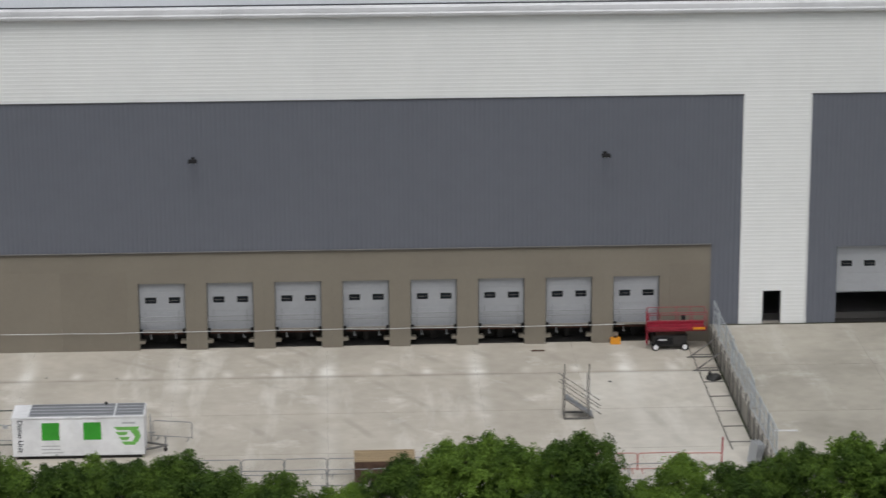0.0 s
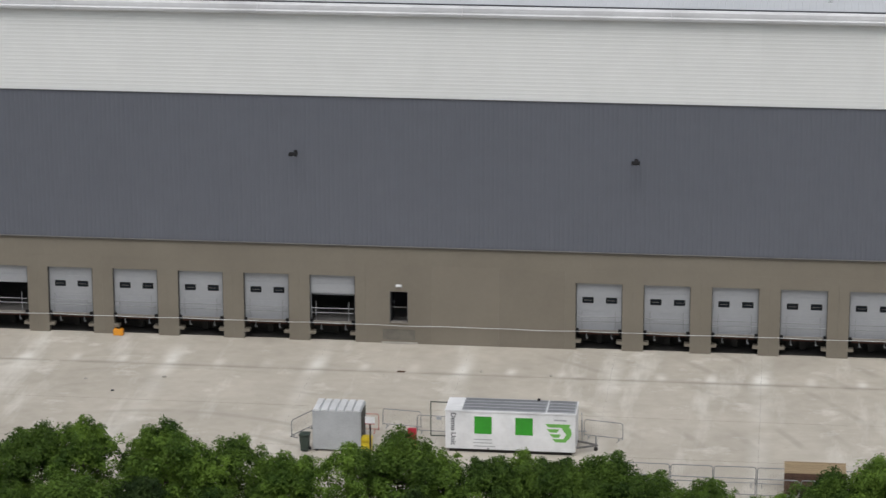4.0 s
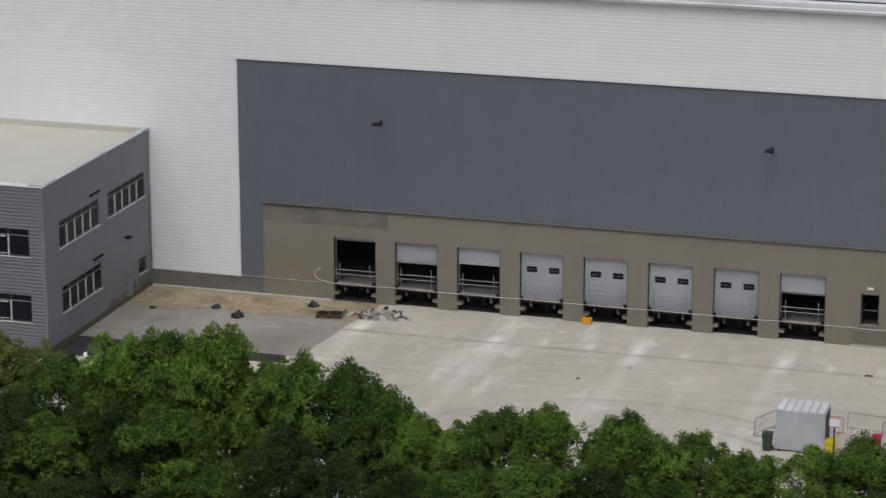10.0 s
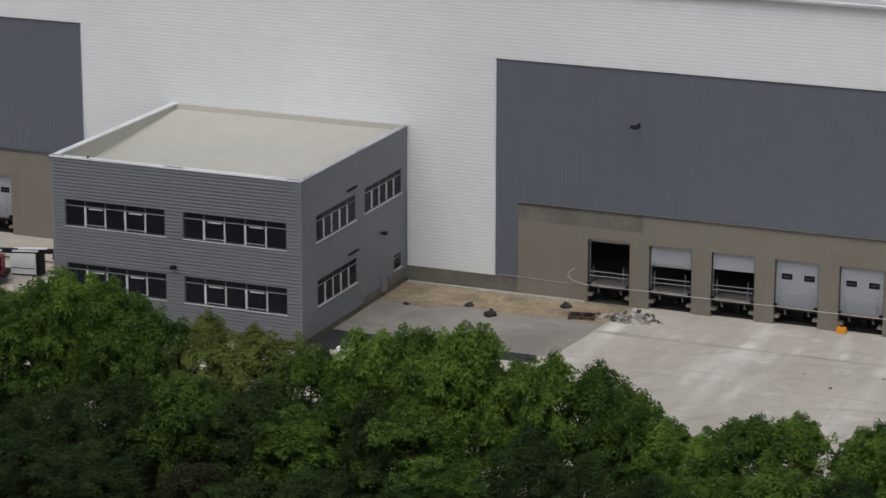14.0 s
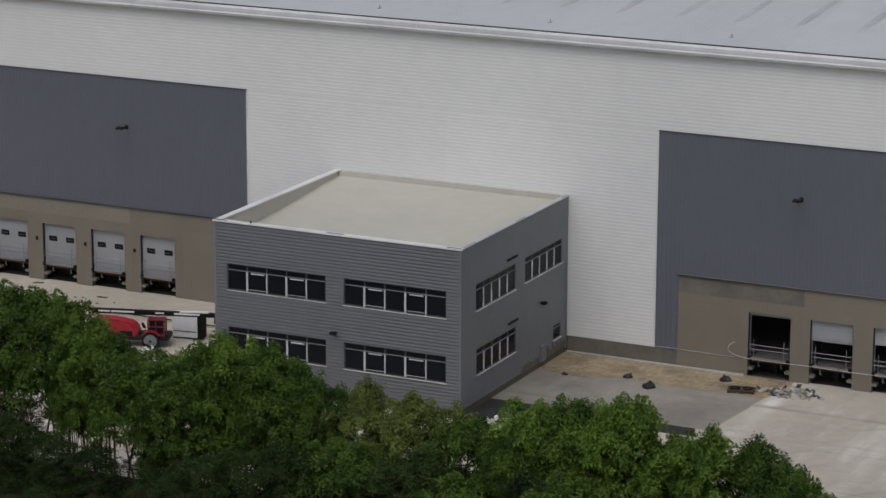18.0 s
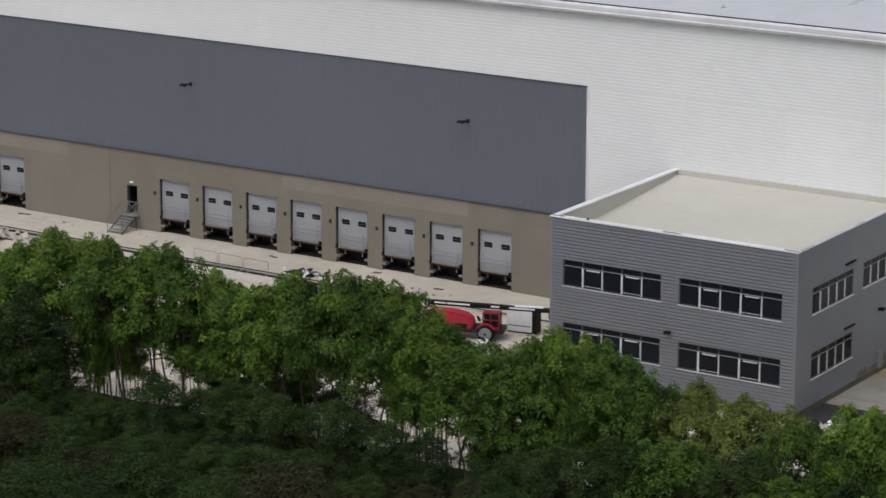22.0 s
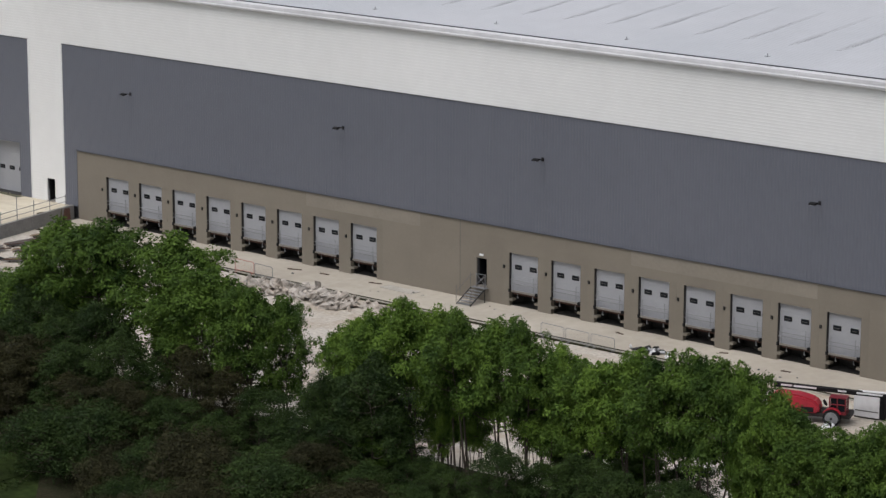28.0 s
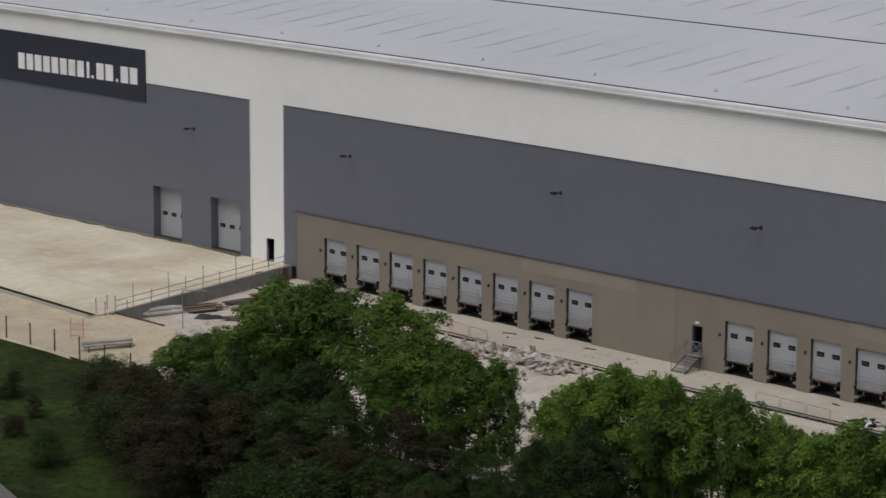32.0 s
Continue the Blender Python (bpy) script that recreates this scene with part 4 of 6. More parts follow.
for n, (x0, x1, z0, z1) in enumerate(front_win):
    w = ribbon_window(office, x1 - x0, z1 - z0, 5, (1, 3))
    w.matrix_local = pose(x0, OY, z0)
for n, (y0, y1, z0, z1) in enumerate(side_win):
    w = ribbon_window(office, y1 - y0, z1 - z0, 5 if n < 3 else 1, bar=0.7)
    w.matrix_local = pose(OX1, y0, z0, 0, 0, 90)
r7 = random.Random(17)
for k in range(7):
    y0 = -7.6 + k * 1.05
    bm = bmesh.new()
    n = 9
    prism(bm, [(y0 + 1.0 * i / (n - 1), 0.47) for i in range(n)] + [(y0 + 1.0 * i / (n - 1), 0.62 + r7.uniform(0.0, 0.75 if k > 2 else 0.35)) for i in range(n - 1, -1, -1)], "x", OX1 + 0.016, OX1 + 0.021)
    part("mud_splash", bm, M["mud"], office, "dried brown mud splashed on the cladding")
for y, z in ((-9.2, 8.72), (-9.0, 4.38)):
    boxes("louvre", M["black"], office, (OX1, OX1 + 0.1, y - 0.75, y + 0.75, z - 0.06, z + 0.06))
boxes("wall_box", M["office_clad"], office, (OX1, OX1 + 0.2, -4.6, -3.9, 0.45, 1.55))
boxes("service_pipe", M["galv"], office, (OX1 + 0.02, OX1 + 0.1, -0.35, -0.25, 0.3, 6.4))
for at, turn in (((-69.32, OY - 0.04, 4.5), 0), ((OX1 + 0.04, -4.52, 4.55), 90)):
    d = thing("wall_lamp", "small dark wall lamp on the office cladding", "wall light", at, turn, "office wall lamps")
    boxes("bracket", M["black"], d, (-0.06, 0.06, -0.12, 0.0, -0.08, 0.08))
    boxes("head", M["black"], d, (-0.2, 0.2, -0.42, -0.1, -0.06, 0.1), bevel=0.02)


# ---------------------------------------------------------------- upper yards, retaining walls, kerbs
up = structure("upper_yard_east", "pale concrete upper yard beside the level door", "yard")
up2 = structure("upper_yard_west", "sandy pale concrete upper yard under the sign", "yard")
for i in range(9):
    for j in range(3):
        slab(36.77 + i * 8.4, 36.77 + (i + 1) * 8.4, -26 + j * 8.68, -26 + (j + 1) * 8.68, up, M["yard3"], BASE)
boxes("sub_base", M["joint"], up, (36.75, 112.5, -26.05, 0.3, -0.3, BASE - 0.15))
bm = bmesh.new()
prism(bm, [(-252, 0.3), (-177.0, 0.3), (-172.75, -24.6), (-172.9, -26.5), (-187.5, -25.6), (-252, -22.5)], "z", -0.3, BASE)
part("paving", bm, M["yard2"], up2)

dr_ = structure("wall_drain", "narrow dark drain slot along the foot of the cladding", "drain")
boxes("slot", M["litter"], dr_, (36.8, EAST, -0.26, -0.06, BASE - 0.1, BASE + 0.006))
rw = structure("retaining_wall_east", "concrete retaining wall between the two yard levels", "retaining wall")
n = 9
for i in range(n):
    y0 = -25.4 + i * 25.1 / n
    boxes("concrete_panel", M["retaining"], rw, (36.25, 36.75, y0 + 0.01, y0 + 25.1 / n - 0.01, -0.3, BASE + 0.1))
rw2 = structure("retaining_wall_west", "low concrete retaining wall below the upper yard", "retaining wall")
n = 8
for i in range(n):
    f0, f1 = i / n + 0.0004, (i + 1) / n - 0.0004
    a, c = (-176.9 + 4.3 * f0, -24.6 * f0), (-176.9 + 4.3 * f1, -24.6 * f1)
    bm = bmesh.new()
    prism(bm, [a, c, (c[0] + 0.35, c[1] + 0.06), (a[0] + 0.35, a[1] + 0.06)], "z", -0.3, BASE + 0.08)
    part("concrete_panel", bm, M["retaining_dark"], rw2)

# crushed stone ground beyond the dock apron, with the channel along it
bm = bmesh.new()
prism(bm, [(-175.7, -5.3), (-78.3, -5.3), (-78.3, -17.2), (-60.5, -17.2), (-60.5, -27.0), (-44.6, -27.0), (-44.6, -36), (-150, -36), (-168, -31), (-172.0, -26.6)], "z", -0.3, -0.02)
structure("stone_yard", "unfinished pale crushed stone ground", "ground", bm, M["stone_ground"])
bm = bmesh.new()
box(bm, -44.6, 120, -36, -26.95, -0.3, -0.03)
structure("stone_strip", "pale stone strip beyond the yard", "ground", bm, M["stone_ground"])
ch = structure("drain_channel", "dark drainage channel with pale kerb along the apron", "kerb")
boxes("channel", M["litter"], ch, (-175.4, -79, -5.67, -5.27, -0.2, 0.02))
boxes("trench", M["litter"], ch, (-160, -100, -6.35, -5.87, -0.2, 0.0))
b = bmesh.new()
box(b, 0.01, 2.99, -5.83, -5.68, -0.2, 0.06)
km = mesh_of("kerb_stone", b, M["retaining"])
for i in range(31):
    piece("kerb_stone", km, ch, (-172.6 + i * 3.0, 0, 0))

# ground by the office: kerb, sand strip, grey slabs, new asphalt
wavy = random.Random(21)
bm = bmesh.new()
prism(bm, [(-60.4, -0.37), (-47.4, -0.37), (-47.4, -0.02), (-43.9, -0.02), (-43.7, -2.2), (-44.6, -4.5), (-47.5, -4.1), (-51.1, -4.6), (-54.5, -4.1), (-57.2, -5.3), (-60.4, -4.8)], "z", -0.3, 0.02)
structure("sand_strip", "bare yellow sand strip along the wall", "ground", bm, M["sand"])
bm = bmesh.new()
edge = [(-44.4 + wavy.uniform(-0.06, 0.06) - 0.06 * k, -3.2 - k * 0.7) for k in range(14)]
prism(bm, [(-60.4, -3.9)] + edge + [(-60.4, -12.2)], "z", -0.3, 0.008)
structure("grey_apron", "damp grey concrete beside the office", "pavement", bm, M["grey_yard"])
bm = bmesh.new()
prism(bm, [(-60.4, -12.2), (-46.2, -12.3), (-45.6, -13.8), (-52, -14.3), (-56.5, -14.9), (-60.0, -17.0), (-61.5, -17.3), (-61.5, -12.2)], "z", -0.3, 0.012)
structure("asphalt", "fresh black asphalt strip", "pavement", bm, M["asphalt"])
bm = bmesh.new()
prism(bm, [(-108, -66), (48, -66), (48, -36), (-138, -36), (-128, -48), (-120, -54)], "z", -0.3, -0.03)
structure("woodland_floor", "dark leaf litter under the belt of trees", "ground", bm, M["litter"])
ks = structure("wall_kerb", "pale concrete kerb at the foot of the wall", "kerb")
b = bmesh.new()
box(b, 0.01, 2.57, -0.36, -0.02, -0.2, 0.1)
km = mesh_of("kerb_stone", b, M["kerb"])
for i in range(5):
    piece("kerb_stone", km, ks, (-60.3 + i * 2.58, 0, 0))

# bank to the west: sandy track, grass slope, road
bm = bmesh.new()
xs = [-252 + i * 4 for i in range(34)]
ys = [-70, -64, -60, -52, -44, -38, -35, -31, -27.5, -22]
zs = [-0.5, -0.4, -0.2, 0.1, 0.3, 0.4, 0.5, 0.75, 0.95, 1.0]
grid = [[bm.verts.new((x, y, z * max(0.0, min(1.0, (-142 - x) / 24 + 0.0)) + (1 - max(0.0, min(1.0, (-142 - x) / 24))) * -0.05)) for y, z in zip(ys, zs)] for x in xs if x < -118]
for a, c in zip(grid[:-1], grid[1:]):
    for i in range(len(ys) - 1):
        if i < 6:
            bm.faces.new((a[i], c[i], c[i + 1], a[i + 1]))
structure("grass_bank", "dark rough grass bank below the site fence", "grass", bm, M["grass"])
bm = bmesh.new()
for (x0, x1) in ((-252.0, -166.5),):
    g2 = []
    for i in range(22):
        x = x0 + (x1 - x0) * i / 21
        g2.append([bm.verts.new((x, y, z)) for y, z in ((-35.5, 0.52), (-31, 0.76), (-28, 0.93), (-24, 1.0))])
    for a, c in zip(g2[:-1], g2[1:]):
        for i in range(3):
            bm.faces.new((a[i], c[i], c[i + 1], a[i + 1]))
    last = g2[-1]
    tail = [bm.verts.new((-150.0, y, z)) for y, z in ((-35.5, 0.0), (-31, -0.01), (-28, -0.01), (-26.8, -0.01))]
    for i in range(3):
        bm.faces.new((last[i], tail[i], tail[i + 1], last[i + 1]))
structure("site_track", "sandy unfinished track along the site fence", "track", bm, M["track"])
# flush dark strip: the shadow in the channel by the kerb, painted on
dk = structure("yard_channel", "flat dark strip painting the shadowed channel inside the new kerb", "channel")
bm = bmesh.new()
prism(bm, [(-252, -22.3), (-187.5, -25.38), (-172.9, -26.3), (-172.9, -25.75), (-187.5, -24.8), (-252, -21.7)], "z", 0.9, BASE + 0.008)
part("channel", bm, M["litter"], dk)
ek = structure("kerb_line", "new concrete kerb line at the edge of the upper yard", "kerb")
for (ax, ay), (bx, by) in (((-252, -22.6), (-187.5, -25.7)), ((-187.5, -25.7), (-172.9, -26.6))):
    n = int((bx - ax) / 3)
    for i in range(n):
        p0, p1 = Vector((ax + (bx - ax) * i / n, ay + (by - ay) * i / n)), Vector((ax + (bx - ax) * (i + 1) / n - 0.03, ay + (by - ay) * (i + 1) / n))
        bm = bmesh.new()
        prism(bm, [p0, p1, p1 + Vector((0, 0.2)), p0 + Vector((0, 0.2))], "z", 0.5, BASE + 0.04)
        part("kerb_stone", bm, M["retaining"], ek)

# raw earth left open along the foot of the west cladding
bm = bmesh.new()
r4 = random.Random(31)
outer = [(-252 + k * 1.4, -0.45 - r4.uniform(0, 0.5)) for k in range(50)]
prism(bm, outer + [(-183.2, -0.12), (-252, -0.12)], "z", 0.9, BASE + 0.008)
structure("wall_margin", "ragged strip of raw earth along the wall", "ground", bm, M["earth"])

bm = bmesh.new()
prism(bm, [(-230, -54.7), (-140.6, -59.8), (-133.0, -62.4), (-110, -70.4), (-110, -77), (-133, -69), (-142, -66.5), (-230, -61)], "z", -0.6, 0.02)
structure("road", "grey estate road beyond the grass bank", "road", bm, M["road_grey"])


# ---------------------------------------------------------------- things in the yard
def text_part(name, words, size, parent, m, material):
    """Lettering turned into a thin mesh."""
    cu = bpy.data.curves.new(name, "FONT")
    cu.body, cu.size, cu.extrude = words, size, 0.004
    cu.offset = 0.004
    cu.align_x, cu.align_y = "CENTER", "CENTER"
    tmp = new(name, cu)
    bpy.context.view_layer.update()
    me = bpy.data.meshes.new_from_object(tmp.evaluated_get(bpy.context.evaluated_depsgraph_get()))
    bpy.data.objects.remove(tmp)
    me.materials.clear()
    me.materials.append(material)
    ob = new(name, me)
    ob.parent = parent
    ob.matrix_local = m
    return ob


# welfare cabin with green squares and a solar roof
cab = thing("site_cabin", "white site cabin with green squares and a solar panel roof", "site cabin", (-5.9, -20.2, 0), 0.0)
W_, D_, H_ = 7.42, 2.25, 2.5
boxes("body", M["white"], cab, (0, W_, 0, D_, 0.22, H_ - 0.06), bevel=0.03)
boxes("skid", M["dark_steel"], cab, (0.2, W_ - 0.2, 0.2, 0.4, 0, 0.22), (0.2, W_ - 0.2, D_ - 0.4, D_ - 0.2, 0, 0.22))
boxes("roof_edge", M["white"], cab, (-0.03, W_ + 0.03, -0.03, D_ + 0.03, H_ - 0.06, H_ + 0.04), bevel=0.02)
for x0, x1 in ((0.95, 5.72), (5.8, 7.38)):
    for k in range(4):
        y0 = 0.06 + k * 0.53
        p = boxes("solar_panel", M["grey_box"], cab, (x0, x1, y0, y0 + 0.5, H_ + 0.05, H_ + 0.09))
        boxes("solar_cell_field", M["dark_solar"], p, (x0 + 0.04, x1 - 0.04, y0 + 0.06, y0 + 0.42, H_ + 0.09, H_ + 0.096))
boxes("roof_vent", M["black"], cab, (5.1, 5.25, 1.9, 2.05, H_ + 0.09, H_ + 0.22))
for x in (1.66, 4.0):
    boxes("green_square", M["green"], cab, (x, x + 1.0, -0.006, 0.0, 1.16, 2.2), label="plain green square")
    boxes("shutter_frame", M["white"], cab, (x - 0.05, x + 1.05, -0.004, 0.001, 1.1, 2.26))
text_part("lettering", "Demo Unit", 0.42, cab, pose(0.45, -0.008, 1.42, 90, 90, 0), M["navy"])
for z, w in ((0.82, 1.05), (0.62, 1.05), (0.42, 1.25)):
    boxes("text_bar", M["grey_box"], cab, (1.62, 1.62 + w, -0.006, 0.0, z - 0.03, z + 0.03), label="grey bar of small print")
for z, a, b in ((1.9, 5.7, 7.15), (1.6, 5.78, 6.5), (1.3, 5.95, 6.6), (1.02, 6.1, 7.0)):
    bm = bmesh.new()
    prism(bm, [(a, z), (b, z), (b - 0.12, z - 0.2), (a + 0.2, z - 0.2)], "y", -0.006, 0.0)
    part("emblem", bm, M["lime"], cab, "plain light green emblem")
bm = bmesh.new()
prism(bm, [(6.62, 1.7), (7.12, 1.7), (7.22, 1.35), (7.05, 0.98), (6.75, 1.0), (6.9, 1.3)], "y", -0.0062, 0.0)
part("emblem", bm, M["lime"], cab, "plain light green emblem")
boxes("emblem_text", M["grey_box"], cab, (6.2, 6.9, -0.006, 0, 2.08, 2.18))
for x in (2.4, 4.6):
    boxes("lifting_eye", M["galv"], cab, (x, x + 0.1, -0.05, 0.0, 0.24, 0.34))
# hinged end door, standing open
dr = boxes("door_plate", M["grey_box"], cab, (-0.75, -0.45, 1.9, 1.95, 1.25, 1.45))
boxes("door_frame", M["bin_green"], cab, (-1.1, -1.05, 1.9, 1.95, 0.25, 2.35), (-1.05, -0.08, 1.9, 1.95, 0.25, 0.3), (-1.05, -0.08, 1.9, 1.95, 2.3, 2.35))
# tow bar and jockey wheel
rods("tow_bar", M["stair_steel"], cab, ((W_, 0.5, 0.35), (W_ + 1.2, 1.1, 0.35)), ((W_, 1.7, 0.35), (W_ + 1.2, 1.1, 0.35)), r=0.06)
rods("jockey_wheel", M["dark_steel"], cab, ((W_ + 1.1, 1.05, 0.12), (W_ + 1.1, 1.2, 0.12)), r=0.12, n=10)
rods("jockey_post", M["galv"], cab, ((W_ + 1.1, 1.12, 0.2), (W_ + 1.1, 1.12, 0.9)), r=0.04)

# grey steel store
st = thing("steel_store", "plain grey steel site store with a ribbed roof", "site store", (-13.45, -20.9, 0))
boxes("body", M["grey_box"], st, (0, 2.78, 0, 2.0, 0.1, 2.42), bevel=0.02)
boxes("runner", M["dark_steel"], st, (0.1, 0.3, 0.05, 1.95, 0, 0.1), (2.48, 2.68, 0.05, 1.95, 0, 0.1))
for k in range(6):
    boxes("roof_rib", M["pvc"], st, (0.05 + k * 0.46, 0.4 + k * 0.46, 0.0, 2.0, 2.42, 2.5))
boxes("side_door", M["dark_steel"], st, (2.78, 2.81, 0.3, 1.7, 0.2, 2.3))

bn = thing("wheelie_bin", "dark green wheelie bin by the store", "bin", (-13.88, -21.0, 0))
bm = bmesh.new()
v = box(bm, -0.28, 0.28, -0.3, 0.3, 0.08, 1.0)
for q in v[:4]:
    q.co.x *= 0.78
    q.co.y *= 0.78
rounded(bm, 0.03)
part("body", bm, M["bin_green"], bn)
boxes("lid", M["bin_green"], bn, (-0.31, 0.31, -0.33, 0.34, 1.0, 1.07), bevel=0.02)
for x in (-0.25, 0.25):
    rods("wheel", M["black"], bn, ((x - 0.04, 0.26, 0.1), (x + 0.04, 0.26, 0.1)), r=0.1, n=10)
fp = thing("fire_point", "red fire point stand by the cabin", "fire point", (-7.75, -20.7, 0))
boxes("cabinet", M["red"], fp, (-0.26, 0.26, -0.16, 0.16, 0.62, 1.5), bevel=0.03)
boxes("base", M["white"], fp, (-0.26, 0.26, -0.16, 0.16, 0.0, 0.32), bevel=0.03)
for x in (-0.16, 0.16):
    rods("extinguisher", M["red"], fp, ((x, -0.05, 0.32), (x, -0.05, 0.62)), r=0.08, n=8)
yb = thing("grit_bin", "yellow grit bin beside the store", "grit bin", (-10.4, -20.5, 0))
boxes("body", M["yellow"], yb, (-0.3, 0.3, -0.3, 0.3, 0.0, 0.62), bevel=0.04)
boxes("lid", M["yellow"], yb, (-0.34, 0.34, -0.34, 0.34, 0.62, 0.85), bevel=0.06)
sp = thing("sign_post", "thin dark post with a small white notice", "sign post", (-10.08, -21.2, 0))
rods("post", M["dark_steel"], sp, ((0, 0, 0), (0, 0, 2.2)), r=0.05)
boxes("notice", M["white"], sp, (-0.28, 0.28, -0.07, -0.04, 1.9, 2.3))
boxes("notice_band", M["red"], sp, (-0.28, 0.28, -0.075, -0.07, 1.86, 1.9))


def crowd_barrier(at, turn, mat="galv", label="galvanised steel crowd barrier", rows=1):
    d = thing("crowd_barrier", label, "barrier", at, turn, "crowd barriers")
    bm = bmesh.new()
    path(bm, [(0, 0, 0.12), (0, 0, 1.02), (0.1, 0, 1.12), (2.2, 0, 1.12), (2.3, 0, 1.02), (2.3, 0, 0.12)], 0.026, 6)
    part("frame", bm, M[mat], d)
    rods("lower_rail", M[mat], d, ((0, 0, 0.2), (2.3, 0, 0.2)), r=0.022)
    for i in range(1, 16):
        rods("bar", M[mat], d, ((i * 2.3 / 16, 0, 0.2), (i * 2.3 / 16, 0, 1.12)), r=0.0035, n=4)
    for x in (0.25, 2.05):
        rods("foot", M[mat], d, ((x, -0.3, 0.02), (x, 0.3, 0.02)), ((x, 0, 0.02), (x, 0, 0.2)), r=0.025)
    return d


cb = crowd_barrier((4.7, -23.9, 0), 0)
red_cb = crowd_barrier((26.7, -24.0, 0), 0, "barrier_red", "red painted steel crowd barrier")
for i in range(1, 9):
    copy_thing(cb, pose(4.7 + 2.38 * i, -23.9 - 0.02 * i, 0, 0, 0, (i * 37 % 5 - 2) * 0.6))
for i in range(14):
    copy_thing(cb, pose(-9.6 + 2.38 * i, -25.75, 0, 0, 0, (i * 53 % 7 - 3) * 0.5))
for x, y, a in ((29.05, -24.05, 1), (31.4, -24.15, -2)):
    copy_thing(red_cb, pose(x, y, 0, 0, 0, a))
for x, y, a in ((26.0, -25.7, 0), (28.4, -25.75, 1)):
    copy_thing(cb, pose(x, y, 0, 0, 0, a))
for x, y, a in ((1.75, -17.9, 95), (1.8, -16.9, -12), (-15.0, -19.0, 65), (-13.9, -16.9, 2), (-10.05, -16.3, -8), (-7.9, -17.2, -4)):
    copy_thing(cb, pose(x, y, 0, 0, 0, a))
copy_thing(red_cb, pose(-12.45, -17.5, 0, 0, 0, 5))
rods("red_pole", M["red"], None, ((33.7, -24.1, 0), (33.75, -24.1, 2.0)), r=0.05)
tagged(bpy.data.objects["red_pole"], "thin upright red pole by the barriers", "pole")

# timber crate and loose boards
cr = thing("timber_crate", "large dark brown timber crate with a pale board lid", "crate", (13.3, -25.0, 0), 0)
for k in range(5):
    boxes("side_board", M["brown"], cr, (0, 3.35, -0.04, 0.0, 0.08 + k * 0.24, 0.3 + k * 0.24))
boxes("body", M["brown"], cr, (0.02, 3.33, 0.0, 1.85, 0.05, 1.22))
for x in (0.0, 1.6, 3.23):
    boxes("batten", M["brown"], cr, (x, x + 0.12, -0.08, -0.04, 0.0, 1.26))
for k in range(8):
    boxes("lid_board", M["timber"], cr, (0.0, 3.35, -0.02 + k * 0.235, 0.2 + k * 0.235, 1.25, 1.29))
bs = thing("loose_boards", "sheets of pale timber leaning beside the crate", "boards", (16.9, -24.6, 0))
for k in range(3):
    b = boxes("board", M["timber"], bs, (0, 2.3, 0, 1.0, 0, 0.03))
    b.matrix_local = pose(0.1 * k, 0.15 * k, 0.95 - 0.08 * k, 6, 20 + 3 * k, -8 + 5 * k)
boxes("bearer", M["brown"], bs, (0.2, 1.6, 0.3, 0.6, 0.0, 0.5))

# scissor lift parked at the end of the docks
sl_ = thing("scissor_lift", "red scissor lift with dark chassis and white wheels", "scissor lift", (32.25, -1.9, 0))
boxes("chassis", M["dark_steel"], sl_, (0.25, 2.4, 0.1, 1.15, 0.25, 0.95), bevel=0.05)
boxes("cover", M["black"], sl_, (0.35, 1.5, 0.06, 0.1, 0.4, 0.85))
boxes("label_bar", M["frame"], sl_, (0.6, 1.1, 0.05, 0.06, 0.66, 0.74))
for x in (0.4, 2.25):
    for y in (0.05, 1.2):
        w = rods("wheel", M["black"], sl_, ((x, y - 0.07, 0.24), (x, y + 0.07, 0.24)), r=0.24, n=14)
        rods("hub", M["white"], w, ((x, y - 0.09, 0.24), (x, y + 0.09, 0.24)), r=0.16, n=12)
for k in range(3):
    rods("scissor_arm", M["rust"], sl_, ((0.4, 0.3, 0.97 + k * 0.09), (2.3, 0.3, 1.05 + k * 0.09)), ((0.4, 0.95, 1.05 + k * 0.09), (2.3, 0.95, 0.97 + k * 0.09)), r=0.045)
boxes("platform", M["crimson"], sl_, (-0.05, 3.6, 0.0, 1.25, 1.26, 1.38), bevel=0.03)
boxes("control_tray", M["orange"], sl_, (2.75, 3.5, -0.08, 0.0, 1.4, 1.54))
boxes("toe_board", M["crimson"], sl_, (-0.05, 3.6, -0.03, 0.0, 1.38, 1.56), (-0.05, 3.6, 1.25, 1.28, 1.38, 1.56))
for y in (0.0, 1.25):
    for z in (1.98, 2.5):
        rods("guard_rail", M["crimson"], sl_, ((-0.05, y, z), (3.6, y, z)), r=0.022)
    for x in (-0.05, 0.62, 1.8, 2.7, 3.6):
        rods("post", M["crimson"], sl_, ((x, y, 1.38), (x, y, 2.5)), r=0.022)
for x in (-0.05, 3.6):
    for z in (1.98, 2.5):
        rods("end_rail", M["crimson"], sl_, ((x, 0, z), (x, 1.25, z)), r=0.022)
boxes("ladder", M["crimson"], sl_, (-0.15, -0.08, 0.3, 0.36, 0.3, 2.4), (-0.15, -0.08, 0.85, 0.91, 0.3, 2.4), *[(-0.14, -0.09, 0.36, 0.85, 0.5 + 0.3 * k, 0.54 + 0.3 * k) for k in range(7)])
boxes("controller", M["black"], sl_, (2.0, 2.25, 0.0, 0.2, 2.0, 2.3), bevel=0.03)

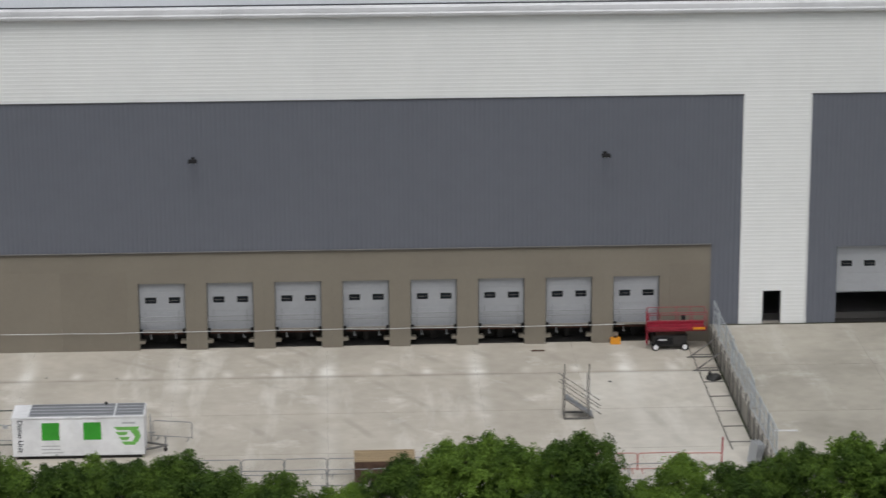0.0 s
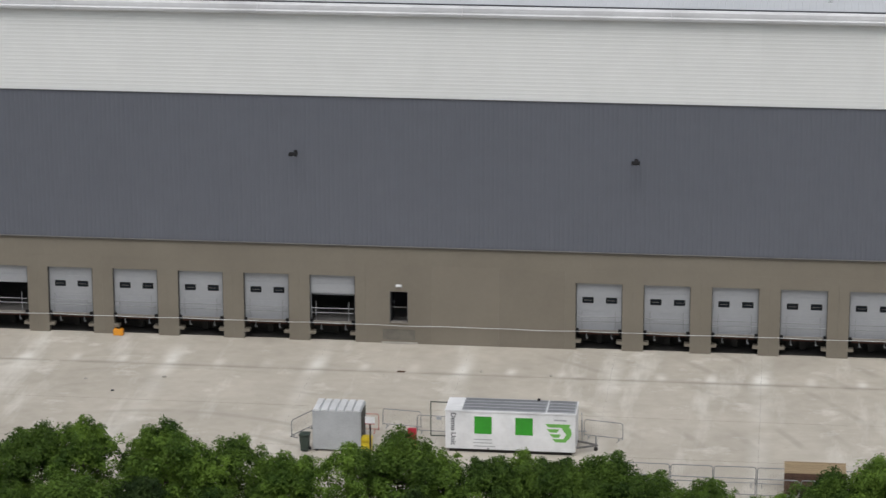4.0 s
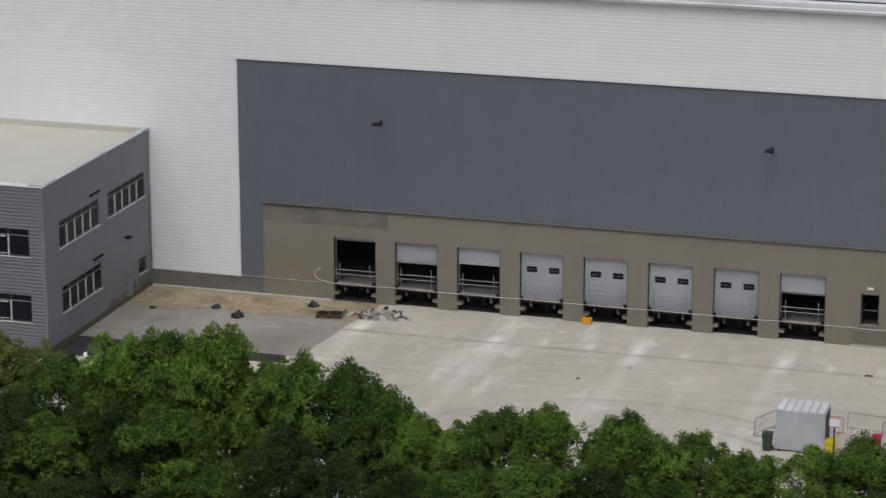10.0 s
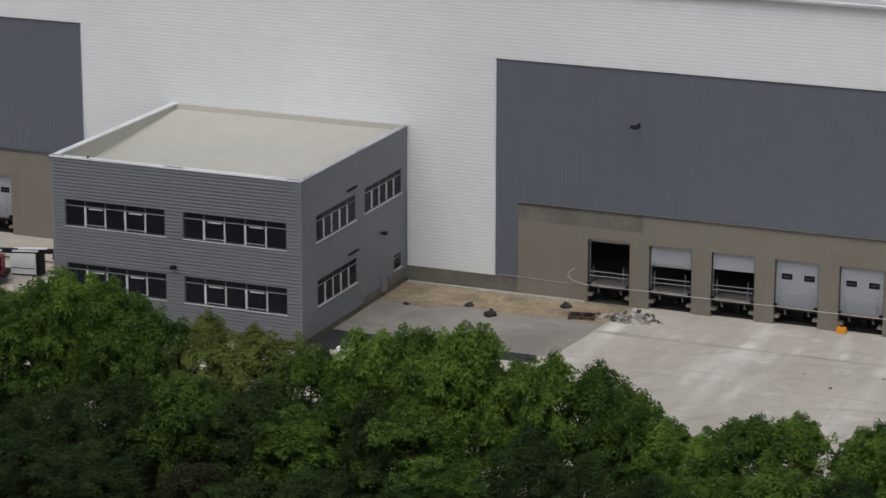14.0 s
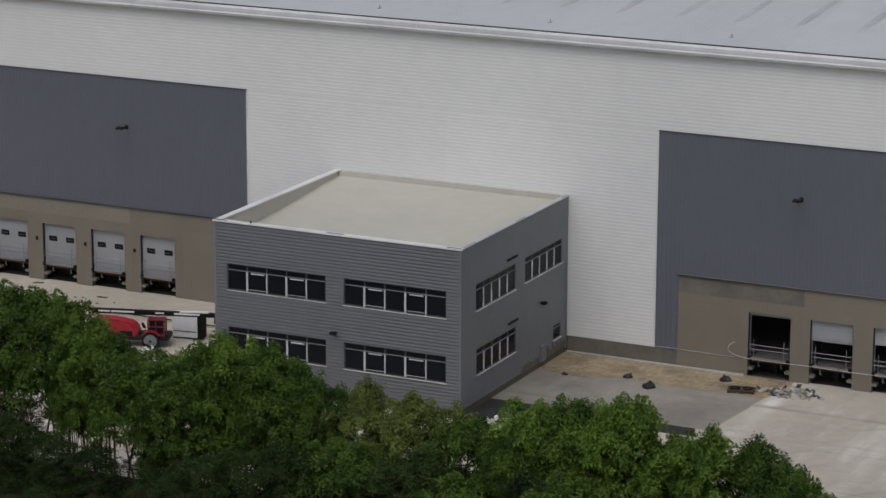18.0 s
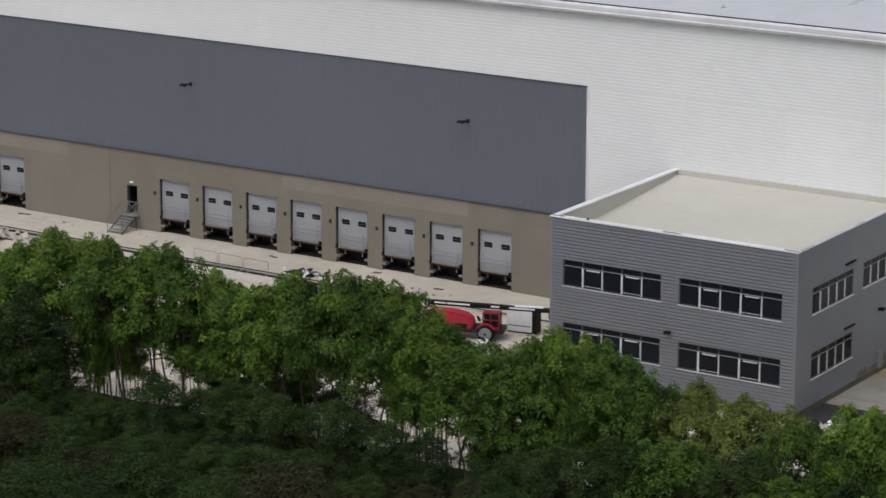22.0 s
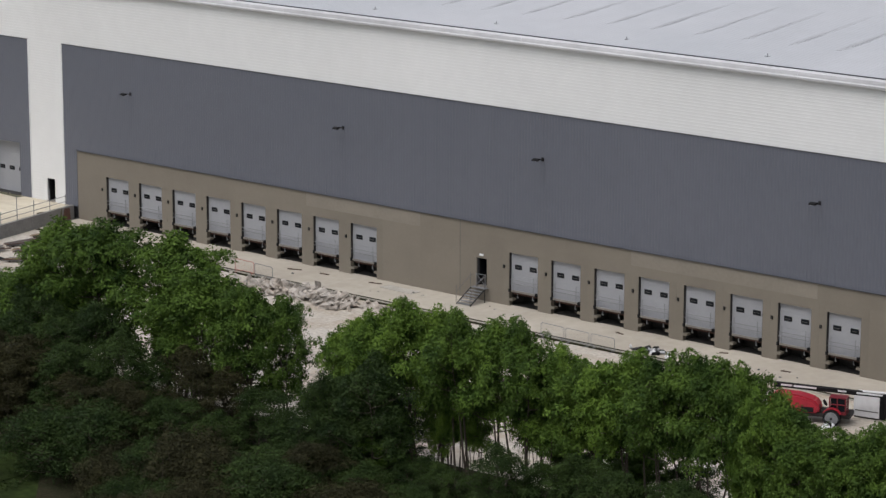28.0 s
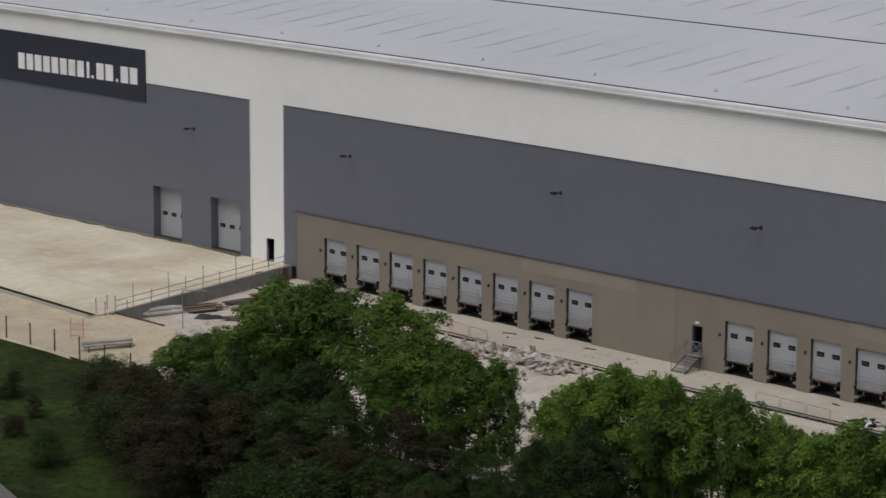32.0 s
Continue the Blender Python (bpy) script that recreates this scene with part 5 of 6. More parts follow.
# loose site stair with tall handrail posts
ss = thing("site_stair", "loose galvanised site stair with tall rail posts", "stair", (25.72, -14.9, 0), 0)
boxes("base_frame", M["stair_steel"], ss, (0, 1.55, 0, 0.08, 0, 0.1), (0, 1.55, 1.2, 1.28, 0, 0.1), (0, 0.08, 0.08, 1.2, 0, 0.1), (1.47, 1.55, 0.08, 1.2, 0, 0.1))
for k in range(6):
    boxes("tread", M["galv"], ss, (0.1 + k * 0.27, 0.36 + k * 0.27, 0.1, 1.15, 1.15 - k * 0.2, 1.19 - k * 0.2))
for y in (0.06, 1.2):
    rods("stringer", M["stair_steel"], ss, ((0.0, y, 1.3), (1.75, y, 0.04)), r=0.03)
    for x in (0.03, 1.47):
        rods("post", M["stair_steel"], ss, ((x, y, 0), (x, y, 3.4 if y < 1 else 2.5)), r=0.03)
    for z in (0.55, 1.05):
        rods("handrail", M["stair_steel"], ss, ((-0.25, y, 1.45 + z), (2.2, y, -0.28 + z)), r=0.022)
rods("cross_rail", M["stair_steel"], ss, ((0.03, 0.06, 0.5), (1.47, 0.06, 0.5)), r=0.022)


# temporary mesh fence standing on the east retaining wall
def mesh_panel(at, turn):
    d = thing("mesh_fence_panel", "galvanised mesh fence panel on the retaining wall", "fence panel", at, turn, "mesh fence")
    bm = bmesh.new()
    path(bm, [(0.03, 0, 0.04), (0.03, 0, 1.62), (2.72, 0, 1.62), (2.72, 0, 0.04)], 0.04, 6)
    part("frame", bm, M["wire"], d)
    for z in (0.12, 1.0):
        rods("rail", M["wire"], d, ((0.03, 0, z), (2.72, 0, z)), r=0.03)
    rods("upright", M["wire"], d, ((1.38, 0, 0.12), (1.38, 0, 1.62)), r=0.025)
    bm = bmesh.new()
    for i in range(1, 12):
        rod(bm, (0.03 + i * 0.224, 0, 0.1), (0.03 + i * 0.224, 0, 1.62), 0.003, 3)
    for i in range(1, 9):
        rod(bm, (0.03, 0, 0.1 + i * 0.22), (2.72, 0, 0.1 + i * 0.22), 0.004, 3)
    tagged(part("mesh", bm, M["wire"], d), kind="stuff")
    boxes("foot", M["kerb"], d, (-0.1, 0.2, -0.2, 0.2, 0.0, 0.1), bevel=0.02)
    rods("stay", M["wire"], d, ((2.72, 0, 1.6), (2.72, -0.45, 0.03)), r=0.022)
    for x in (0.0, 1.38):
        rods("wall_post", M["stair_steel"], d, ((x, 0.3, -1.2), (x, 0.3, 0.45)), r=0.045)
    return d


mp_ = mesh_panel((36.5, -3.2, BASE + 0.1), 90)
for i in range(1, 9):
    copy_thing(mp_, pose(36.5 + (i % 3 - 1) * 0.05, -3.2 - i * 2.78, BASE + 0.1, 0, 0, 90 + (i * 29 % 5 - 2) * 0.9))


# steel ground frames left along the foot of that wall
def ground_frame(y, brace):
    d = thing("ground_frame", "dark steel tube frame lying at the foot of the wall", "frame", (36.2, y, 0), 90, "ground frames")
    rods("rail", M["stair_steel"], d, ((0.1, 1.35, 0.03), (2.6, 1.4, 0.03)), r=0.035)
    rods("rung", M["stair_steel"], d, ((1.3, 0.02, 0.03), (1.3, 1.4, 0.03)), r=0.03)
    if brace:
        rods("brace", M["stair_steel"], d, ((1.3, 0.0, 1.0), (0.75, 1.6, 0.05)), r=0.04)
        rods("sole_tube", M["stair_steel"], d, ((0.75, 0.0, 0.06), (0.75, 1.75, 0.06)), r=0.04)


for i in range(7):
    ground_frame(-4.2 - i * 2.75, i < 2)
tw = thing("sheet_stack", "dull grey boards leaning at the end of the fence", "boards", (35.6, -23.6, 0), 12)
for k in range(3):
    b = boxes("board", M["grey_box"], tw, (0, 0.05, 0, 1.1, 0, 1.3))
    b.matrix_local = pose(0.12 * k, 0, 0, 0, 10 + 4 * k, 0)

for x, y in ((30.25, -0.25), (-29.68, -0.25)):
    wd = thing("orange_block", "orange plastic wheel block against the pier", "wheel block", (x, y, 0), 0, "orange blocks")
    bm = bmesh.new()
    v = box(bm, -0.32, 0.32, -0.18, 0.18, 0.0, 0.42)
    rounded(bm, 0.03)
    part("body", bm, M["orange"], wd)
    boxes("handle", M["black"], wd, (-0.1, 0.1, -0.03, 0.03, 0.42, 0.47))
rngt = random.Random(9)


def lump(r, seed, squash=0.7, n=2):
    bm = bmesh.new()
    bmesh.ops.create_icosphere(bm, subdivisions=n, radius=r)
    for v in bm.verts:
        k = 1 + 0.35 * noise.noise(v.co * (1.6 / r) + Vector((seed, seed * 0.7, 0)))
        v.co = Vector((v.co.x * k, v.co.y * k, max(-0.15 * r, v.co.z * k * squash)))
    return bm


def bag(x, y, r, seed, label="filled black plastic sack on the ground"):
    d = thing("plastic_sack", label, "sack", (x, y, 0.02), seed * 40, "black sacks")
    part("sack", lump(r, seed), M["plastic"], d)
    part("knot", lump(r * 0.28, seed + 3, 1.2, 1), M["plastic"], d).location = (r * 0.5, 0, r * 0.55)


for i, (x, y, r) in enumerate(((-54.16, -3.9, 0.34), (-52.1, -5.4, 0.48), (-48.1, -1.7, 0.42), (35.55, -7.7, 0.5), (-58.2, -5.2, 0.22))):
    bag(x, y, r, 1.3 + i)
sk = thing("pallet", "dark wooden pallet with strapping lying on sand", "pallet", (-47.0, -4.4, 0.05), 14)
for k in range(5):
    boxes("deck_board", M["brown"], sk, (0, 1.75, k * 0.24, k * 0.24 + 0.17, 0.16, 0.19))
for x in (0.0, 0.8, 1.6):
    boxes("bearer", M["brown"], sk, (x, x + 0.12, 0.0, 1.13, 0.0, 0.16))
for k in range(2):
    bm = bmesh.new()
    path(bm, [(0.45 + k * 0.85 + 0.3 * math.cos(a), 0.55 + 0.3 * math.sin(a), 0.24) for a in [i * 0.5236 for i in range(13)]], 0.045, 5)
    part("coil", bm, M["black"], sk, "black coil of pipe")


def rubble(name, label, x, y, n, sx, sy, size, mats, seed, group):
    d = thing(name, label, "rubble", (x, y, 0))
    r = random.Random(seed)
    stock = []
    for i in range(6):
        bm = bmesh.new()
        for v in box(bm, -1, 1, -0.8, 0.8, -0.6, 0.6):
            v.co += Vector((r.uniform(-0.45, 0.45), r.uniform(-0.4, 0.4), r.uniform(-0.3, 0.3)))
        rounded(bm, 0.12)
        stock.append([mesh_of("stone", bm.copy(), m) for m in mats])
        bm.free()
    for i in range(n):
        px, py = r.gauss(0, sx), r.gauss(0, sy)
        hgt = max(0, 1 - (px / (2 * sx)) ** 2 - (py / (2 * sy)) ** 2)
        s = size * r.uniform(0.4, 1.4)
        o = piece("stone", stock[i % 6][i % len(mats)], d)
        o.matrix_local = pose(px, py, hgt * r.uniform(0, 1) * size * 1.4 + 0.15 * s, r.gauss(0, 28), r.gauss(0, 28), r.uniform(0, 360)) @ Matrix.Diagonal((s, s * r.uniform(0.5, 0.9), s * r.uniform(0.2, 0.5), 1))
    return d


rubble("rubble_heap", "small heap of broken concrete and scrap", -43.1, -2.7, 130, 0.8, 0.42, 0.24, [M["stone"], M["kerb"], M["retaining"], M["trim_dark"], M["stone"]], 4, "")
rubble("stone_heap", "long heap of white broken stone by the channel", -139.5, -8.4, 260, 4.6, 1.1, 0.36, [M["stone"]], 7, "")
rubble("stone_heap", "few white stones at the edge of the asphalt", -58.0, -16.7, 14, 0.9, 0.35, 0.13, [M["stone"], M["pvc"]], 15, "")
rubble("stone_heap", "heap of pale broken stone among the trees", -122.0, -22.0, 70, 2.0, 1.6, 0.5, [M["stone"]], 8, "")
rubble("scrap_heap", "heap of black and white plastic scrap on the apron", -107.2, -4.3, 34, 0.9, 0.35, 0.26, [M["plastic"], M["plastic"], M["pvc"], M["plastic"], M["grey_box"]], 9, "")
rubble("stone_heap", "loose pale stones and rubble near the fence", -160.0, -19.5, 110, 3.2, 2.0, 0.32, [M["stone"], M["kerb"]], 12, "")
# small stones and oddments on the slabs
for k, (x0, x1, y0, y1, n) in enumerate(((-30, 34, -18, -1, 9), (-43, -37, -17, -11, 6), (-172, -92, -5, -0.8, 22))):
    for i in range(n):
        bm = lump(rngt.uniform(0.06, 0.16), i + k, 0.6, 1)
        d = part("loose_stone", bm, M["trim_dark"] if i % 3 == 0 else M["kerb"])
        d.location = (rngt.uniform(x0, x1), rngt.uniform(y0, y1), 0.02)
        tagged(d, "small loose stone on the concrete", "stone", "loose stones")
for x, y, w, a in ((-10.4, -5.9, 0.5, 4), (25.2, -1.5, 0.85, 0), (-146.6, -2.0, 1.3, 20), (-143.5, -1.6, 0.9, 5), (-138.0, -1.3, 1.2, 12), (-112.5, -1.4, 0.8, -12), (-96.5, -2.4, 0.8, 10), (-103.0, -1.0, 0.7, 30)):
    d = thing("loose_plank", "short length of dark timber on the concrete", "plank", (x, y, 0.0), a, "loose planks")
    boxes("plank", M["brown"], d, (-w / 2, w / 2, -0.08, 0.08, 0.0, 0.06), bevel=0.01)
    boxes("cleat", M["brown"], d, (-w / 4, -w / 4 + 0.08, -0.1, 0.1, 0.06, 0.09))
for x0, x1, y in ((-136.8, -133.2, -0.9),):
    d = thing("cover_plate", "flat steel plate lying on the apron", "plate", (x0, y - 1.2, 0.0), -3)
    boxes("plate", M["kerb"], d, (0, x1 - x0, 0, 1.1, 0.0, 0.05))
    boxes("lifting_lug", M["dark_steel"], d, (x1 - x0 - 0.3, x1 - x0 - 0.1, 0.4, 0.6, 0.05, 0.08))

# stair to the staff door of the west docks
sd = thing("steel_stair", "galvanised open-tread steel stair to a staff door", "stair", (-128.3, -0.05, 0))
boxes("landing", M["galv"], sd, (0.0, 1.45, -0.5, 0.0, 1.08, 1.13))
for k in range(6):
    boxes("tread", M["galv"], sd, (0.04, 1.41, -0.78 - k * 0.29, -0.52 - k * 0.29, 0.9 - k * 0.165, 0.94 - k * 0.165))
for x in (0.0, 1.45):
    rods("stringer", M["dark_steel"], sd, ((x, -0.45, 1.08), (x, -2.3, 0.02)), r=0.05)
    rods("leg", M["dark_steel"], sd, ((x, -0.45, 0), (x, -0.45, 1.1)), r=0.035)
    rods("handrail", M["stair_steel"], sd, ((x, -0.1, 2.12), (x, -0.5, 2.12)), ((x, -0.5, 2.12), (x, -2.3, 1.02)), r=0.02)
for x, y, z, h in ((0.0, -0.5, 1.1, 1.25), (0.0, -2.3, 0.0, 1.6), (1.45, -0.5, 1.1, 1.05), (1.45, -2.3, 0.0, 1.05)):
    rods("post", M["stair_steel"], sd, ((x, y, z), (x, y, z + h)), r=0.025)
gt = thing("gate_barrier", "crossed rail barrier in the staff door opening", "barrier", (-128.1, -0.12, 1.18))
rods("rail", M["galv"], gt, ((0.05, 0, 1.0), (1.0, 0, 1.0)), ((0.05, 0, 0.1), (1.0, 0, 1.0)), ((0.05, 0, 1.0), (1.0, 0, 0.1)), r=0.025)
rods("upright", M["galv"], gt, ((0.05, 0, 0), (0.05, 0, 1.05)), ((1.0, 0, 0), (1.0, 0, 1.05)), r=0.025)
for i in range(3):
    copy_thing(cb, pose(-116.6 + i * 2.5, -6.05 - i * 0.1, 0, 0, 0, -2))
copy_thing(cb, pose(-147.5, -5.9, 0.0, 0, 0, -6))
copy_thing(red_cb, pose(-150.0, -5.7, 0.0, 0, 0, -3))

# telehandler with a long black boom
tb = thing("telehandler", "red telescopic handler with a long black boom", "telehandler", (-87.3, -11.6, 0), 21)
bm = bmesh.new()
prism(bm, [(-3.6, 0.75), (-0.2, 0.75), (-0.05, 1.25), (-0.5, 1.72), (-1.6, 1.98), (-3.0, 2.02), (-3.5, 1.85), (-3.75, 1.3)], "y", -0.95, 0.3)
rounded(bm, 0.13)
part("engine_cover", bm, M["red"], tb, "red rounded engine cover")
boxes("cover_badge", M["white"], tb, (-3.15, -2.4, -0.98, -0.95, 1.25, 1.62), label="plain white badge")
boxes("grille", M["black"], tb, (-1.4, -0.5, -0.97, -0.95, 0.85, 1.2))
boxes("chassis", M["dark_steel"], tb, (-3.4, 2.0, -0.75, 0.75, 0.5, 0.85), bevel=0.05)
cg = boxes("cab", M["dark_red"], tb, (0.55, 1.75, -0.95, 0.0, 0.85, 1.02))
for q in ((0.55, 0.65, -0.95, -0.86, 1.02, 1.98), (1.65, 1.75, -0.95, -0.86, 1.02, 1.98), (1.08, 1.15, -0.95, -0.86, 1.02, 1.98), (0.55, 0.65, -0.09, 0.0, 1.02, 1.98), (1.65, 1.75, -0.09, 0.0, 1.02, 1.98)):
    boxes("pillar", M["dark_red"], cg, q)
for q in ((0.65, 1.08, -0.95, -0.88, 1.5, 1.58), (1.15, 1.65, -0.95, -0.88, 1.5, 1.58)):
    boxes("cross_bar", M["dark_red"], cg, q)
boxes("cab_roof", M["dark_red"], cg, (0.55, 1.75, -0.95, 0.0, 1.98, 2.04))
boxes("cab_glass", M["glass"], cg, (0.66, 1.64, -0.84, -0.12, 1.04, 1.96))
rods("steering_wheel", M["black"], tb, ((0.2, -0.6, 1.5), (0.26, -0.6, 1.54)), r=0.24, n=12)
for x in (-2.4, 0.8):
    for y in (-1.05, 1.0):
        w = rods("wheel", M["black"], tb, ((x, y - 0.2, 0.6), (x, y + 0.2, 0.6)), r=0.6, n=18)
        rods("rim", M["galv"], w, ((x, y - 0.22, 0.6), (x, y + 0.22, 0.6)), r=0.46, n=16)
        rods("hub", M["dark_steel"], w, ((x, y - 0.24, 0.6), (x, y + 0.24, 0.6)), r=0.1, n=8)
for x in (-2.4, 0.8):
    bm = bmesh.new()
    prism(bm, [(x + 0.72 * math.cos(a), 0.6 + 0.72 * math.sin(a)) for a in (0.5, 1.0, 1.57, 2.1, 2.6)] + [(x + 0.66 * math.cos(a), 0.6 + 0.66 * math.sin(a)) for a in (2.6, 2.1, 1.57, 1.0, 0.5)], "y", -1.2, -0.85)
    part("mudguard", bm, M["red"], tb)
boom = bmesh.new()
prism(boom, [(-3.6, 2.08), (5.1, 1.94), (5.1, 2.2), (-3.6, 2.38)], "y", 0.3, 0.75)
rounded(boom, 0.03)
bo = part("boom", boom, M["black"], tb, "long black boom")
for a, b in ((-3.1, -2.3), (-2.2, -0.6), (0.9, 1.5), (2.2, 4.0)):
    bm = bmesh.new()
    z = lambda q: 2.2 - 0.02 * (q + 0.2)
    prism(bm, [(a, z(a) - 0.04), (b, z(b) - 0.04), (b, z(b) + 0.08), (a, z(a) + 0.08)], "y", 0.285, 0.3)
    part("text_bar", bm, M["white"], bo, "plain white bar")
boxes("boom_top_cover", M["white"], tb, (2.6, 4.6, 0.34, 0.7, 2.24, 2.3))
boxes("boom_head", M["black"], tb, (5.0, 5.5, 0.2, 0.85, 1.5, 2.15), bevel=0.04)
wc = thing("white_cabinet", "white metal cabinet beside the telehandler", "cabinet", (-86.35, -9.25, 0), 10)
boxes("body", M["white"], wc, (0, 1.9, 0, 0.9, 0.1, 1.75), bevel=0.03)
boxes("plinth", M["dark_steel"], wc, (0.05, 1.85, 0.05, 0.85, 0, 0.1))
boxes("end_panel", M["black"], wc, (1.9, 2.25, 0.02, 0.88, 0.05, 1.8))
boxes("drawer_line", M["dark_steel"], wc, (0.1, 1.8, -0.01, 0.0, 0.5, 0.56))
pk = thing("wrapped_pack", "white wrapped pack on the ground", "pack", (-91.4, -8.6, 0), 10)
part("pack", lump(0.55, 2.2, 0.8), M["pvc"], pk)
boxes("strap", M["black"], pk, (-0.03, 0.03, -0.45, 0.45, 0.3, 0.5))
pk2 = copy_thing(pk, pose(-86.0, -13.0, 0, 0, 0, 60))

# west side: edge rail on the retaining wall, stacks of pipes and planks, site fence
er = thing("edge_rail", "scaffold tube edge rail along the retaining wall", "guard rail", (0, 0, 0))
tops = []
for k in range(11):
    f = k / 10
    x, y = -176.6 + 4.2 * f, -0.9 - 23.2 * f
    rods("post", M["galv"], er, ((x, y, 0.9), (x + 0.05 * (k % 3 - 1), y, BASE + 1.25 + (0.0, 0.9, 0.3, 1.1)[k % 4])), r=0.035)
    tops.append((x, y))
for z in (0.55, 1.05):
    rods("rail", M["galv"], er, ((*tops[0], BASE + z), (*tops[-1], BASE + z)), r=0.03)
mg = thing("debris_panel", "rust-stained board panel against the retaining wall", "panel", (-176.3, -1.0, 0.05), 0)
for k in range(4):
    b = boxes("board", M["rust"] if k % 2 == 0 else M["earth"], mg, (0, 0.05, -0.7 - 1.0 * k, 0.2 - 1.0 * k, 0, 1.05 + 0.12 * (k % 2)))
    b.matrix_local = pose(0.12 + 0.17 * k, 0, 0, 0, -6, -9.9)
ra = thing("edge_rail", "short scaffold tube rail at the yard corner", "guard rail", (0, 0, 0))
for x, y, h in ((-172.4, -25.2, 2.3), (-173.4, -25.4, 2.5), (-173.9, -23.8, 2.4), (-171.9, -23.2, 2.2)):
    rods("post", M["galv"], ra, ((x, y, 0.4), (x, y, h)), r=0.04)
rods("rail", M["galv"], ra, ((-172.4, -25.2, 1.9), (-173.9, -23.8, 1.9)), r=0.03)
te = thing("timber_edging", "line of dark timber edging boards beside the track", "edging", (-172.7, -23.95, 0.97), 0)
for k in range(4):
    boxes("board", M["brown"], te, (k * 1.7, k * 1.7 + 1.66, -0.14, 0.0, 0.0, 0.16 - 0.02 * (k % 2)))
    boxes("peg", M["timber"], te, (k * 1.7 + 0.2, k * 1.7 + 0.26, 0.0, 0.06, 0.0, 0.24))
gp = thing("goal_frame", "tall bent scaffold tube frame", "frame", (-167.6, -20.6, 0))
bm = bmesh.new()
path(bm, [(0, 0, 0), (0, 0, 3.2), (0.1, 0.05, 3.35), (2.2, 0.9, 3.45)], 0.045, 6)
part("tube", bm, M["galv"], gp)
boxes("base_plate", M["galv"], gp, (-0.1, 0.1, -0.1, 0.1, 0.0, 0.02))
pp = thing("pipe_bundle", "wrapped bundle of pale plastic pipes beside the retaining wall", "pipes", (-173.9, -20.9, 0), 72)
for r_ in range(2):
    for c_ in range(3 - r_):
        rods("pipe", M["kerb"], pp, ((0.0 + 0.3 * r_, -0.5 + c_ * 0.38 + r_ * 0.19, 0.2 + r_ * 0.32), (4.4 - 0.5 * c_, -0.5 + c_ * 0.38 + r_ * 0.19, 0.2 + r_ * 0.32)), r=0.19, n=10)
part("wrapping", lump(0.75, 3.7, 0.5), M["pvc"], pp, "crumpled white wrapping").location = (0.6, -0.1, 0.35)
part("wrapping", lump(0.6, 8.7, 0.5), M["pvc"], pp, "crumpled white wrapping").location = (3.6, 0.0, 0.3)
for k, (px, py, a, n_) in enumerate(((-172.6, -16.6, 76, 10), (-171.4, -16.8, 75, 8), (-171.6, -12.4, 78, 9), (-169.4, -13.6, 72, 7), (-167.6, -16.4, 40, 6), (-172.4, -8.6, 80, 8))):
    tp = thing("plank_stack", "loose stack of weathered timber planks on bearers", "planks", (px, py, 0), a, "plank stacks")
    for j in range(n_):
        pl = boxes("plank", M["timber"] if (j + k) % 6 == 0 else M["brown"] if (j + k) % 2 else M["road_grey"], tp, (0, 2.6 + (j * 17 % 5) * 0.25, -0.11, 0.11, 0.0, 0.06))
        pl.matrix_local = pose((j * 31 % 7) * 0.09, (j % 5) * 0.25, 0.13 + (j // 5) * 0.075, 0, 0, (j * 37 % 9 - 4) * 1.1)
    for x in (0.6, 2.6):
        boxes("bearer", M["brown"], tp, (x, x + 0.12, -0.1, 1.2, 0, 0.12))
for px, py, r_, s_ in ((-166.9, -14.6, 0.5, 2.1), (-165.6, -15.2, 0.4, 4.4), (-168.4, -12.0, 0.45, 6.2)):
    sh = thing("tarpaulin", "crumpled grey plastic wrapping on the ground", "sheet", (px, py, 0), s_ * 50, "crumpled wrappings")
    part("sheet", lump(r_, s_, 0.4), M["grey_box"], sh)
    part("fold", lump(r_ * 0.6, s_ + 2, 0.5), M["kerb"], sh).location = (r_, 0.2, 0)
bg = thing("black_sheet", "crumpled black plastic sheet on the ground", "sheet", (-169.4, -16.6, 0.0), 20)
part("sheet", lump(0.9, 5.5, 0.35), M["plastic"], bg)
part("fold", lump(0.6, 7.5, 0.4), M["plastic"], bg).location = (0.9, 0.4, 0)
ps = thing("pipe_rack", "grey pipes stacked on a low steel rack", "pipes", (-164.6, -33.6, 0.4), 68)
for r_ in range(2):
    for c_ in range(3 - r_):
        rods("pipe", M["retaining"], ps, ((0, c_ * 0.28 + r_ * 0.14, 0.64 + r_ * 0.23), (4.2, c_ * 0.28 + r_ * 0.14, 0.64 + r_ * 0.23)), r=0.13, n=10)
for x in (0.4, 3.9):
    rods("trestle", M["dark_steel"], ps, ((x, -0.25, -0.3), (x, -0.25, 0.5)), ((x, 1.0, -0.3), (x, 1.0, 0.5)), ((x, -0.25, 0.5), (x, 1.0, 0.5)), r=0.05)
wr = thing("red_mesh_panel", "faded red mesh panel standing on the track", "panel", (-168.9, -31.6, 0.7), 30)
for x in (0.0, 1.15):
    rods("post", M["barrier_red"], wr, ((x, 0, -0.05), (x, 0, 1.75)), r=0.03)
for z in (0.25, 0.75, 1.25):
    rods("rail", M["barrier_red"], wr, ((0, 0, z), (1.15, 0, z)), r=0.022)
for i in range(1, 8):
    rods("bar", M["barrier_red"], wr, ((i * 0.144, 0, 0.25), (i * 0.144, 0, 1.25)), r=0.01, n=4)


